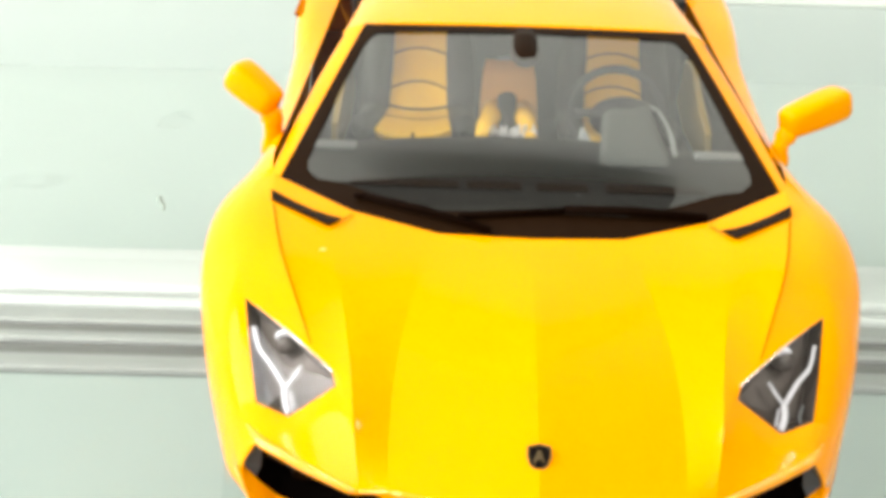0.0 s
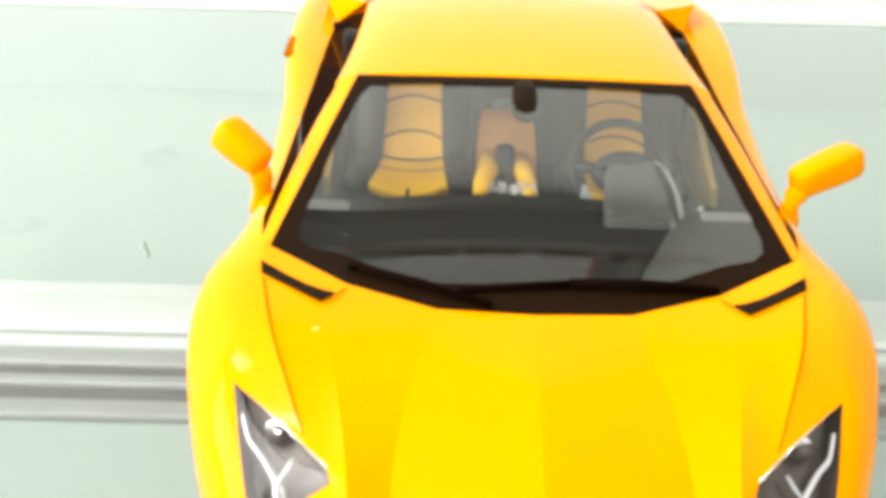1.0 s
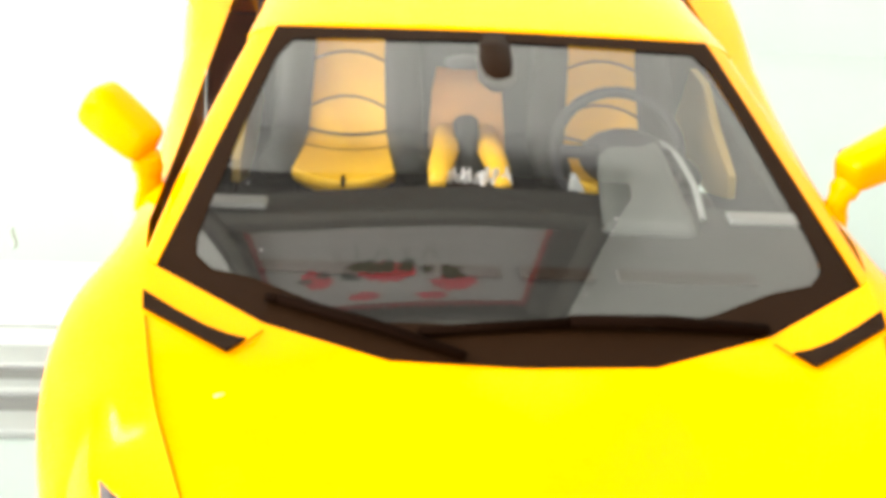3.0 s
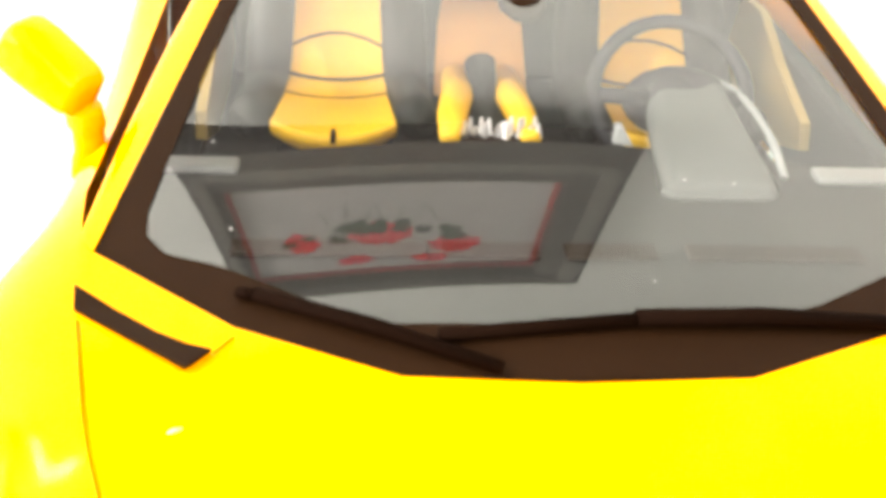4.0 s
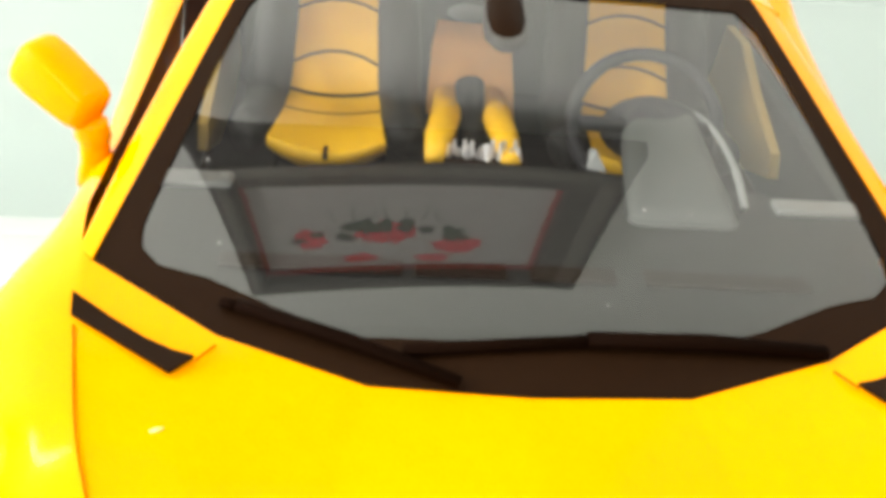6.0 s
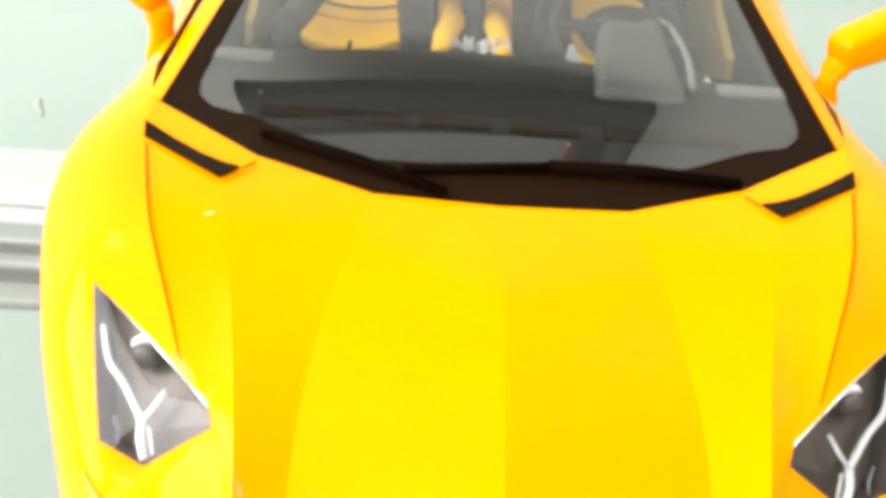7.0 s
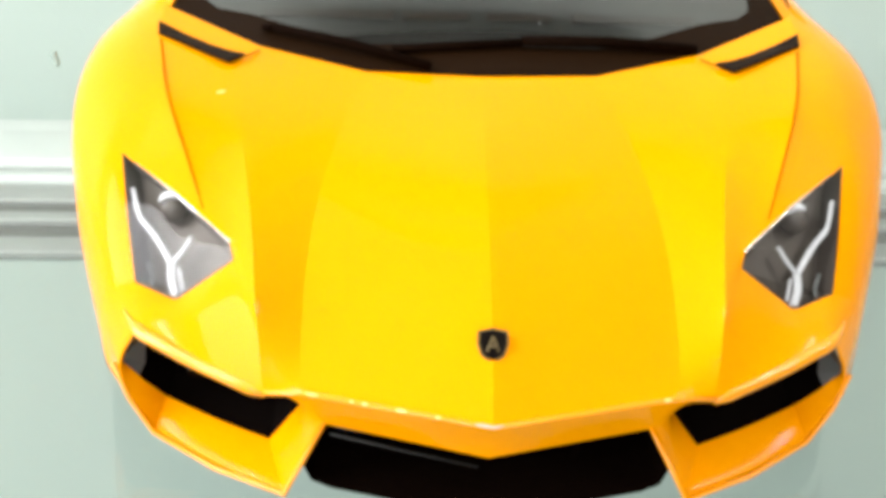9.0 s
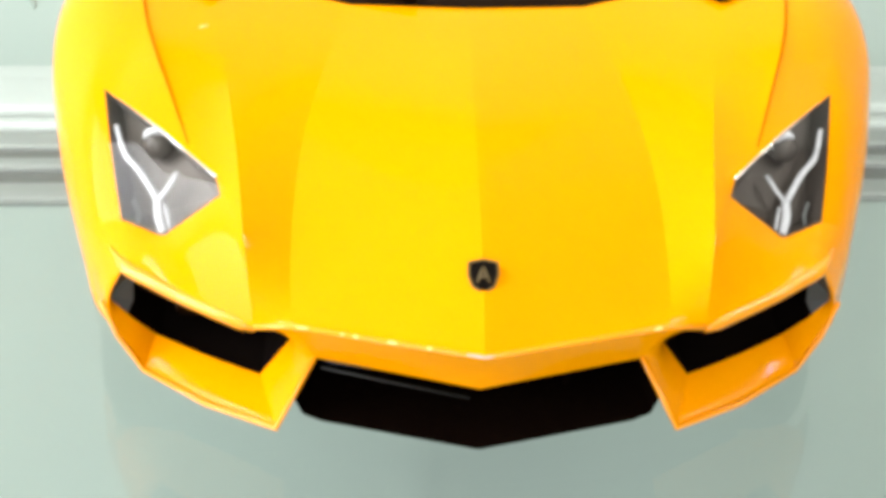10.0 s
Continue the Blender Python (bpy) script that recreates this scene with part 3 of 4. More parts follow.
# headlights: dark bowl, projector, white Y-shaped light guide, clear lens
def headlight(side):
    def at(u, v, deep=0.0):
        """u across from the inner to the outer edge, v from the bottom to the top corner."""
        lo_in, lo_out = Vector(H["hl"]), Vector(H["ho"])
        p = lo_in.lerp(lo_out, u).lerp(Vector(H["ht"]), v)
        return Vector((side * p.x, p.y, p.z)) + Vector((-side * 0.10, 0.75, -0.62)) * deep

    lamp = tagged(new("headlight"), label="dark headlight with a white Y-shaped light strip")
    lamp.parent = car
    names = ("ht", "hm", "hi", "hl", "hb", "ho")
    rim = [Vector((side * H[n][0], H[n][1], H[n][2])) for n in names]
    mid = sum(rim, Vector()) / len(rim)
    inward = Vector((-side * 0.10, 0.75, -0.62)).normalized()
    bm = bmesh.new()
    outer = [bm.verts.new(p) for p in rim]
    inner = [bm.verts.new(mid + (p - mid) * 0.86 + inward * 0.07) for p in rim]
    for k in range(6):
        bm.faces.new((outer[k], outer[(k + 1) % 6], inner[(k + 1) % 6], inner[k]))
    bm.faces.new(inner)
    bmesh.ops.recalc_face_normals(bm, faces=bm.faces)
    part("bowl", bm, LAMP_GREY, lamp, "dark grey reflector bowl", smooth=False)

    def inside(p, deep):
        return mid + (Vector((side * p[0], p[1], p[2])) - mid) + inward * deep

    # the Y: stem from the lower corner, one arm up the outer side, a short arm inwards
    fork = (0.705, 0.405, 0.530)
    bm = bmesh.new()
    tube(bm, smooth_line([inside((0.686, 0.345, 0.482), 0.012), inside((0.700, 0.375, 0.508), 0.014), inside(fork, 0.02)], 4), 0.010, 8, 0.6)
    tube(bm, smooth_line([inside(fork, 0.02), inside((0.755, 0.475, 0.565), 0.02), inside((0.795, 0.52, 0.588), 0.02), inside((0.825, 0.60, 0.618), 0.02)], 5), [0.008] * 10 + [0.006] * 6, 8, 0.6)
    tube(bm, [inside(fork, 0.02), inside((0.682, 0.425, 0.556), 0.022), inside((0.665, 0.445, 0.580), 0.024)], 0.0065, 8, 0.6)
    tube(bm, [inside((0.672, 0.350, 0.492), 0.014), inside((0.688, 0.392, 0.526), 0.02)], 0.004, 8, 0.6)
    part("light_guide", bm, WHITE_STRIP, lamp, "white Y-shaped light strip")
    c = inside((0.722, 0.515, 0.618), 0.045)
    bm = bmesh.new()
    bmesh.ops.create_uvsphere(bm, u_segments=24, v_segments=14, radius=0.034, matrix=Matrix.Translation(c))
    projector = part("projector", bm, LAMP_DARK, lamp, "dark glossy projector dome")
    # white crescent tube, painting the highlight on the dome
    bm = bmesh.new()
    front, right = -inward, Vector((1, 0, 0))
    above = front.cross(right).normalized() * -1
    above = above if above.z > 0 else -above
    arc = [c + front * 0.028 + right * 0.024 * math.cos(radians(a)) + above * 0.024 * math.sin(radians(a)) for a in range(45, 166, 15)]
    tube(bm, arc, [0.002, 0.006, 0.009, 0.010, 0.010, 0.010, 0.009, 0.006, 0.002], 8)
    part("projector_glint", bm, WHITE_STRIP, projector, "white crescent standing in for a highlight")
    bm = bmesh.new()
    tube(bm, [inside((0.752, 0.378, 0.486), 0.03), inside((0.755, 0.402, 0.503), 0.03), inside((0.768, 0.427, 0.521), 0.03)], 0.004, 6)
    part("reflector_rib", bm, PALE_GREY, lamp)
    # thin chrome strip added for the highlight on the upper lens edge
    bm = bmesh.new()
    tube(bm, [(rim[0].lerp(rim[1], 0.25)) + inward * 0.004, *(r + inward * 0.004 for r in rim[1:3])], 0.0045, 6)
    part("upper_edge_glint", bm, CHROME, lamp, "thin chrome strip standing in for the upper edge highlight")
    bm = bmesh.new()
    ring = [bm.verts.new(p - inward * 0.002) for p in rim]
    top = bm.verts.new(mid - inward * 0.02)
    for k in range(6):
        bm.faces.new((ring[k], ring[(k + 1) % 6], top))
    bmesh.ops.recalc_face_normals(bm, faces=bm.faces)
    bmesh.ops.subdivide_edges(bm, edges=bm.edges, cuts=3, use_grid_fill=True, smooth=0.5)
    lens = part("lens", bm, LENS, lamp, "clear plastic lens")
    lens.visible_shadow = False


headlight(1)
headlight(-1)


# ---------------------------------------------------------------- windscreen and cabin shell
def ws(x, y):
    """Height of the windscreen over the plan."""
    return 0.757 + 0.2836 * (y - 0.985) - 0.0586 * x ** 2 + 0.0099 * x ** 4 + 0.02 * x ** 8 - 0.0329 * (y - 0.985 - 0.424 * x * x) * (y - 2.252) + 0.044 * x * x * ((y - 0.985) / 1.267) ** 4


def bottom_y(x):
    x = abs(x)
    knots = ((0, 0.985), (0.295, 0.998), (0.577, 1.107), (0.84, 1.284))
    for (x0, y0), (x1, y1) in zip(knots, knots[1:]):
        if x <= x1:
            return y0 + (y1 - y0) * (x - x0) / (x1 - x0)
    return knots[-1][1]


bm = bmesh.new()
NU, NV = 48, 24
grid = []
for j in range(NV + 1):
    v = j / NV
    w = 0.84 + (0.632 - 0.84) * v
    line = []
    for i in range(NU + 1):
        u = 2 * i / NU - 1
        y = bottom_y(u * 0.84) * (1 - v) + (2.252 - 0.005 * u * u) * v
        line.append(bm.verts.new((u * w, y, ws(u * w, y))))
    grid.append(line)
for j in range(NV):
    for i in range(NU):
        bm.faces.new((grid[j][i], grid[j][i + 1], grid[j + 1][i + 1], grid[j + 1][i]))
windscreen = part("windscreen", bm, SCREEN, car, "clear windscreen reflecting the wall and a picture")
windscreen.visible_shadow = False

outer = [(0, 0.984), (0.295, 0.998), (0.577, 1.105), (0.70, 1.188), (0.78, 1.24), (0.842, 1.282), (0.827, 1.36), (0.78, 1.57), (0.714, 1.90), (0.652, 2.19), (0.638, 2.248), (0, 2.254)]
inner = [(0, 1.094), (0.31, 1.102), (0.46, 1.162), (0.61, 1.243), (0.712, 1.279), (0.752, 1.325), (0.758, 1.385), (0.725, 1.58), (0.672, 1.88), (0.627, 2.10), (0.585, 2.185), (0, 2.20)]
bm = bmesh.new()
cols = []
for k in range(11):
    for s in range(8):
        t = s / 8
        o, n = (Vector(outer[k]).lerp(Vector(outer[k + 1]), t), Vector(inner[k]).lerp(Vector(inner[k + 1]), t))
        cols.append((o, n))
cols.append((Vector(outer[11]), Vector(inner[11])))
for side in (1, -1):
    strips = [[bm.verts.new((side * q.x, q.y, ws(q.x, q.y) + 0.005)) for q in (o.lerp(n, f) for f in (0, 0.5, 1))] for o, n in cols]
    for p, q in zip(strips, strips[1:]):
        for k in range(2):
            bm.faces.new((p[k], p[k + 1], q[k + 1], q[k]))
bmesh.ops.remove_doubles(bm, verts=bm.verts, dist=0.0005)
bmesh.ops.recalc_face_normals(bm, faces=bm.faces)
part("windscreen_border", bm, TRIM, windscreen, "dark brown printed border")


def wiper(a, b, c, thick, name_label):
    arm = tagged(new("wiper"), label=name_label)
    arm.parent = car
    lift = lambda p, h: Vector((p[0], p[1], ws(*p) + h))
    bm = bmesh.new()
    tube(bm, [lift(a, 0.016), lift(b, 0.018)], 0.0145 * thick, 8, 0.8)
    part("blade", bm, WIPER_BLACK, arm)
    bm = bmesh.new()
    tube(bm, [lift(b, 0.022), lift(tuple(Vector(b).lerp(Vector(c), 0.5)), 0.024), lift(c, 0.018)], [0.018 * thick, 0.020 * thick, 0.016 * thick], 8, 0.75)
    part("arm", bm, WIPER_BLACK, arm)


wiper((-0.575, 1.172), (-0.545, 1.16), (-0.13, 0.995), 0.85, "black plastic wiper at the foot of the windscreen")
wiper((-0.232, 1.064), (0.108, 1.095), (0.57, 1.115), 1.0, "black plastic wiper lying across the windscreen")

for side in (1, -1):
    pts = dict(a=(0.842, 1.286, 0.822), b=(0.745, 1.765, 0.966), c=(0.640, 2.250, 1.110), d=(0.878, 1.335, 0.826), e=(0.822, 1.85, 0.945), f=(0.725, 2.255, 1.074),
               g=(0.875, 1.36, 0.80), h=(0.81, 1.86, 0.91), i=(0.715, 2.255, 1.04))
    cage("windscreen_pillar", pts, ["a b e d", "b c f e", "d e h g", "e f i h"], YELLOW, car, side=side, levels=2, creases=[("a b c", 1.0), ("d e f", 0.3)])
    pts = dict(a=(0.872, 1.36, 0.815), b=(0.894, 1.80, 0.812), c=(0.896, 2.30, 0.828), d=(0.893, 2.80, 0.855), e=(0.81, 1.86, 0.93), f=(0.705, 2.262, 1.06), g=(0.682, 2.66, 1.07), h=(0.695, 3.7, 1.045),
               i=(0.882, 3.75, 0.922))
    cage("side_window", pts, ["a b e", "b c f e", "c d g f", "d i h g"], SIDE_GLASS, car, "dark tinted side window", side=side, levels=0).visible_shadow = False

T = dict(a0=(0, 2.253, 1.118), b0=(0.35, 2.252, 1.117), c0=(0.640, 2.250, 1.110), d0=(0.725, 2.255, 1.074), a1=(0, 2.7, 1.15), b1=(0.35, 2.69, 1.147), c1=(0.62, 2.66, 1.125), d1=(0.698, 2.66, 1.085),
         a2=(0, 3.3, 1.15), b2=(0.35, 3.3, 1.146), c2=(0.62, 3.3, 1.122), d2=(0.695, 3.3, 1.082), a3=(0, 3.72, 1.115), b3=(0.34, 3.72, 1.11), c3=(0.62, 3.72, 1.09), d3=(0.71, 3.72, 1.055))
cage("roof", T, [f"{p}{k} {q}{k} {q}{k + 1} {p}{k + 1}" for k in range(3) for p, q in ("ab", "bc", "cd")], YELLOW, car, "smooth yellow roof panel", mirror=True, creases=[("a0 b0 c0 d0", 0.6)], thick=0.02)

# doors, sills and rear quarters
D = dict(a0=F2["a6"], b0=F2["b6"], c0=F2["c6"], d0=F2["d6"], e0=F2["e6"], f0=(1.0, 1.47, 0.14), a1=(0.898, 1.85, 0.82), b1=(0.965, 1.87, 0.77), c1=(0.985, 1.9, 0.66), d1=(0.955, 1.9, 0.48), e1=(0.985, 1.9, 0.28), f1=(0.97, 1.9, 0.13),
         a2=(0.900, 2.35, 0.836), b2=(0.99, 2.38, 0.80), c2=(1.0, 2.4, 0.68), d2=(0.93, 2.4, 0.5), e2=(0.98, 2.4, 0.28), f2=(0.97, 2.4, 0.13))
D2 = dict(a3=(0.896, 2.85, 0.862), b3=(1.02, 2.88, 0.865), c3=(1.03, 2.9, 0.70), d3=(0.95, 2.9, 0.5), e3=(0.99, 2.9, 0.28), f3=(0.98, 2.9, 0.13))
for side in (1, -1):
    cage("door", {**D, **D2}, [f"{p}{k} {q}{k} {q}{k + 1} {p}{k + 1}" for k in range(3) for p, q in ("ab", "bc", "cd", "de", "ef")], YELLOW, car, "yellow door panel with a hollowed flank", side=side, creases=[("a0 a1 a2 a3", 0.7)])
Q = dict(a0=D2["a3"], b0=D2["b3"], c0=D2["c3"], d0=(1.01, 2.95, 0.5), e0=(1.0, 3.0, 0.28), f0=(0.98, 3.0, 0.13), a1=(0.888, 3.3, 0.90), b1=(1.045, 3.3, 0.935), c1=(1.09, 3.3, 0.83), d1=(1.07, 3.32, 0.62), e1=(1.05, 3.36, 0.42), f1=(1.03, 3.36, 0.32),
         a2=(0.882, 3.8, 0.935), b2=(1.085, 3.8, 0.97), c2=(1.115, 3.8, 0.88), d2=(1.09, 3.8, 0.76), e2=(1.08, 3.78, 0.73))
Q2 = dict(f2=(1.06, 3.78, 0.715), a3=(0.84, 4.3, 0.95), b3=(1.105, 4.3, 0.975), c3=(1.125, 4.3, 0.87), d3=(1.05, 4.25, 0.62), e3=(1.03, 4.2, 0.42), f3=(1.0, 4.17, 0.33), a4=(0.80, 4.68, 0.92), b4=(1.07, 4.72, 0.95), c4=(1.09, 4.72, 0.80), d4=(0.97, 4.68, 0.55),
          e4=(0.93, 4.66, 0.38), f4=(0.88, 4.62, 0.30))
for side in (1, -1):
    cage("rear_quarter", {**Q, **Q2}, [f"{p}{k} {q}{k} {q}{k + 1} {p}{k + 1}" for k in range(4) for p, q in ("ab", "bc", "cd", "de", "ef")], YELLOW, car, "wide yellow rear quarter", side=side, creases=[("f1 f2 f3", 0.8)])
    bm = bmesh.new()
    nose_of = [bm.verts.new((side * x, y, z)) for x, y, z in ((0.72, 3.74, 1.055), (0.94, 3.90, 1.055), (0.868, 3.74, 0.945))]
    tail_of = [bm.verts.new((side * x, y, z)) for x, y, z in ((0.70, 4.35, 0.99), (0.98, 4.45, 0.99), (0.86, 4.35, 0.93))]
    bm.faces.new(nose_of)
    bm.faces.new(tail_of[::-1])
    for k in range(3):
        bm.faces.new((nose_of[k], tail_of[k], tail_of[(k + 1) % 3], nose_of[(k + 1) % 3]))
    bmesh.ops.recalc_face_normals(bm, faces=bm.faces)
    bmesh.ops.bevel(bm, geom=bm.edges[:], offset=0.008, segments=2, affect="EDGES", profile=0.5)
    scoop = part("air_scoop", bm, YELLOW, car, "angular yellow scoop behind the side window", smooth=False)
    box("scoop_mouth", (side * 0.835 - 0.05, 3.70, 0.915), (side * 0.835 + 0.03, 3.735, 0.955), BLACK, scoop, bevel=0.01)
    if side > 0:
        continue
    bm = bmesh.new()
    notch = [[bm.verts.new((side * x, y, z)) for y, z in ((3.28, 0.90), (3.52, 0.925), (3.42, 0.84))] for x in (1.03, 1.075)]
    bm.faces.new(notch[0])
    bm.faces.new(notch[1][::-1])
    for k in range(3):
        bm.faces.new((notch[0][k], notch[1][k], notch[1][(k + 1) % 3], notch[0][(k + 1) % 3]))
    bmesh.ops.recalc_face_normals(bm, faces=bm.faces)
    part("side_intake", bm, SEAM, car, "dark notch of the side intake", smooth=False)

# engine cover, tail and floor
deck = dict(a0=(0, 3.72, 1.11), b0=(0.71, 3.72, 1.05), c0=(0.884, 3.75, 0.93), a1=(0, 4.2, 1.04), b1=(0.68, 4.2, 0.99), c1=(0.842, 4.2, 0.947), a2=(0, 4.68, 0.95), b2=(0.60, 4.68, 0.94), c2=(0.80, 4.68, 0.92))
cage("engine_cover", deck, ["a0 b0 b1 a1", "a1 b1 b2 a2", "b0 c0 c1 b1", "b1 c1 c2 b2"], YELLOW, car, mirror=True, levels=2)
tail = dict(a=(0, 4.68, 0.95), b=(0.60, 4.68, 0.94), c=(0.80, 4.68, 0.92), d=(1.07, 4.72, 0.95), e=(1.09, 4.72, 0.80), f=(0.93, 4.66, 0.38), g=(0, 4.74, 0.74), h=(0.6, 4.74, 0.74), i=(0, 4.70, 0.40), j=(0.6, 4.70, 0.40))
cage("rear_bumper", tail, ["a b h g", "b c d h", "d e h", "h e f j", "g h j i"], YELLOW, car, mirror=True, levels=1)
box("rear_diffuser", (-0.85, 4.3, 0.14), (0.85, 4.66, 0.40), TRIM, car, bevel=0.03)
for side in (1, -1):
    box("tail_light", (side * 0.72 - 0.16, 4.725, 0.66), (side * 0.72 + 0.16, 4.755, 0.73), ROSE, car, "red tail light", bevel=0.012)
box("chassis", (-0.70, 0.42, 0.11), (0.70, 4.4, 0.42), TRIM, car, "black plastic underbody", bevel=0.03)
box("side_sill", (-0.97, 1.52, 0.115), (0.97, 3.0, 0.30), TRIM, car, bevel=0.02)


# ---------------------------------------------------------------- wheels
def wheel(x, y, r, w):
    hub = tagged(new("wheel"), label="black wheel with five spokes")
    hub.parent = car
    out = 1 if x > 0 else -1
    bm = bmesh.new()
    prof = [(r - 0.10, -w / 2), (r - 0.02, -w / 2), (r, -w / 2 + 0.03), (r, w / 2 - 0.03), (r - 0.02, w / 2), (r - 0.10, w / 2)]
    rings = [[bm.verts.new((x + q, y + p * math.cos(a), r + p * math.sin(a))) for p, q in prof] for a in (k * math.tau / 36 for k in range(36))]
    for k in range(36):
        for j in range(6):
            bm.faces.new((rings[k][j], rings[k][(j + 1) % 6], rings[(k + 1) % 36][(j + 1) % 6], rings[(k + 1) % 36][j]))
    bmesh.ops.recalc_face_normals(bm, faces=bm.faces)
    part("tyre", bm, RUBBER, hub)
    bm = bmesh.new()
    edge = x + out * (w / 2 - 0.03)
    for k in range(10):
        a = k * math.tau / 10
        tube(bm, [(edge + out * 0.015, y + 0.04 * math.cos(a), r + 0.04 * math.sin(a)), (edge, y + (r - 0.09) * math.cos(a), r + (r - 0.09) * math.sin(a))], 0.018, 6)
    tube(bm, [(edge, y + (r - 0.095) * math.cos(k * math.tau / 32), r + (r - 0.095) * math.sin(k * math.tau / 32)) for k in range(32)], 0.02, 6, closed=True)
    tube(bm, [(edge - out * 0.05, y, r), (edge + out * 0.03, y, r)], 0.06, 12)
    part("rim", bm, TRIM, hub)


for sx in (1, -1):
    wheel(sx * 0.885, 1.10, 0.315, 0.24)
    wheel(sx * 0.87, 3.78, 0.345, 0.32)


# ---------------------------------------------------------------- door mirrors
def door_mirror(inner_end, outer_end, foot):
    mirror = tagged(new("door_mirror"), label="yellow door mirror on a thin stalk")
    mirror.parent = car
    a, b, f = Vector(inner_end), Vector(outer_end), Vector(foot)
    along = (b - a).normalized()
    line = [a + (b - a) * t for t in (0, 0.04, 0.14, 0.4, 0.7, 0.9, 0.97, 1.0)]
    side_way = along.cross(Vector((0, 0, 1))).normalized()
    up_way = side_way.cross(along)
    bm = bmesh.new()
    rings = []
    for p, r in zip(line, (0.040, 0.060, 0.070, 0.076, 0.080, 0.078, 0.068, 0.045)):
        ring = []
        for k in range(24):
            c, s = math.cos(k * math.tau / 24), math.sin(k * math.tau / 24)
            sx, sz = (math.copysign(abs(c) ** 0.55, c), math.copysign(abs(s) ** 0.55, s))
            ring.append(bm.verts.new(p + side_way * sx * r * 0.8 + up_way * sz * r * 0.78))
        rings.append(ring)
    for r0, r1 in zip(rings, rings[1:]):
        for k in range(24):
            bm.faces.new((r0[k], r0[(k + 1) % 24], r1[(k + 1) % 24], r1[k]))
    bm.faces.new(rings[0][::-1])
    bm.faces.new(rings[-1])
    bmesh.ops.recalc_face_normals(bm, faces=bm.faces)
    part("housing", bm, YELLOW, mirror)
    bm = bmesh.new()
    tube(bm, smooth_line([a + (b - a) * 0.12 + Vector((0, 0, -0.03)), a.lerp(f, 0.5), f], 5), [0.045] * 4 + [0.034] * 4 + [0.04] * 3, 10, 0.7)
    part("stalk", bm, YELLOW, mirror)
    bm = bmesh.new()
    across = along.cross(Vector((0, 0, 1))).normalized()
    tube(bm, [line[2] + Vector((0, 0.05, 0)), line[5] + Vector((0, 0.045, 0))], 0.045, 10, 1.0)
    part("mirror_glass", bm, SIDE_GLASS, mirror, "dark mirror face")


door_mirror((0.965, 1.82, 0.885), (1.212, 1.95, 0.95), (0.955, 1.80, 0.735))
door_mirror((-0.925, 1.74, 0.925), (-1.085, 1.82, 1.03), (-0.955, 1.79, 0.73))

# ---------------------------------------------------------------- cabin
dash = dict(a0=(0, 1.02, 0.715), b0=(0.5, 1.06, 0.715), c0=(0.80, 1.28, 0.755), a1=(0, 1.36, 0.775), b1=(0.5, 1.38, 0.775), c1=(0.80, 1.42, 0.775), a2=(0, 1.895, 0.792), b2=(0.5, 1.822, 0.792), c2=(0.82, 1.70, 0.792),
            a3=(0, 1.905, 0.775), b3=(0.5, 1.832, 0.775), c3=(0.84, 1.71, 0.775), a4=(0, 1.88, 0.45), b4=(0.5, 1.83, 0.45), c4=(0.84, 1.72, 0.45))
dashboard = cage("dashboard", dash, [f"{p}{k} {q}{k} {q}{k + 1} {p}{k + 1}" for k in range(4) for p, q in ("ab", "bc")], GREY, car, "grey plastic dashboard", mirror=True, levels=2, creases=[("a2 b2 c2", 0.9)])
for x0, x1 in ((-0.61, -0.235), (-0.21, -0.02), (0.03, 0.21), (0.27, 0.62)):
    box("demister_slot", (x0, 1.36, 0.77), (x1, 1.42, 0.779), TRIM, dashboard, bevel=0.004)
for side in (1, -1):
    box("dash_end_trim", (side * 0.72 - 0.10, 1.67, 0.786), (side * 0.72 + 0.10, 1.735, 0.806), PALE_GREY, dashboard, "pale grey end strip", bevel=0.01)
bm = block(bmesh.new(), (-0.5, 1.60, 0.76), (0.5, 2.06, 0.85))
for v in bm.verts:
    f = (v.co.y - 1.60) / 0.46
    lo, hi = 0.262 + 0.053 * f, 0.527 - 0.027 * f
    v.co.x = lo if v.co.x < 0 else hi
    if v.co.z > 0.8:
        v.co.z = 0.812 + 0.075 * f
bmesh.ops.bevel(bm, geom=bm.edges[:], offset=0.04, segments=4, affect="EDGES", profile=0.5)
part("instrument_binnacle", bm, BINNACLE, car, "grey instrument hood")
bm = bmesh.new()
fin = [[bm.verts.new((x, y + k, z)) for x, y, z in ((0.212, 1.886, 0.78), (0.258, 1.874, 0.78), (0.232, 1.90, 0.822), (0.218, 1.91, 0.818))] for k in (0, 0.016)]
bm.faces.new(fin[0])
bm.faces.new(fin[1][::-1])
for k in range(4):
    bm.faces.new((fin[0][k], fin[1][k], fin[1][(k + 1) % 4], fin[0][(k + 1) % 4]))
bmesh.ops.recalc_face_normals(bm, faces=bm.faces)
part("dash_fin", bm, PALE_GREY, dashboard, "small pale grey fin on the dashboard edge", smooth=False)
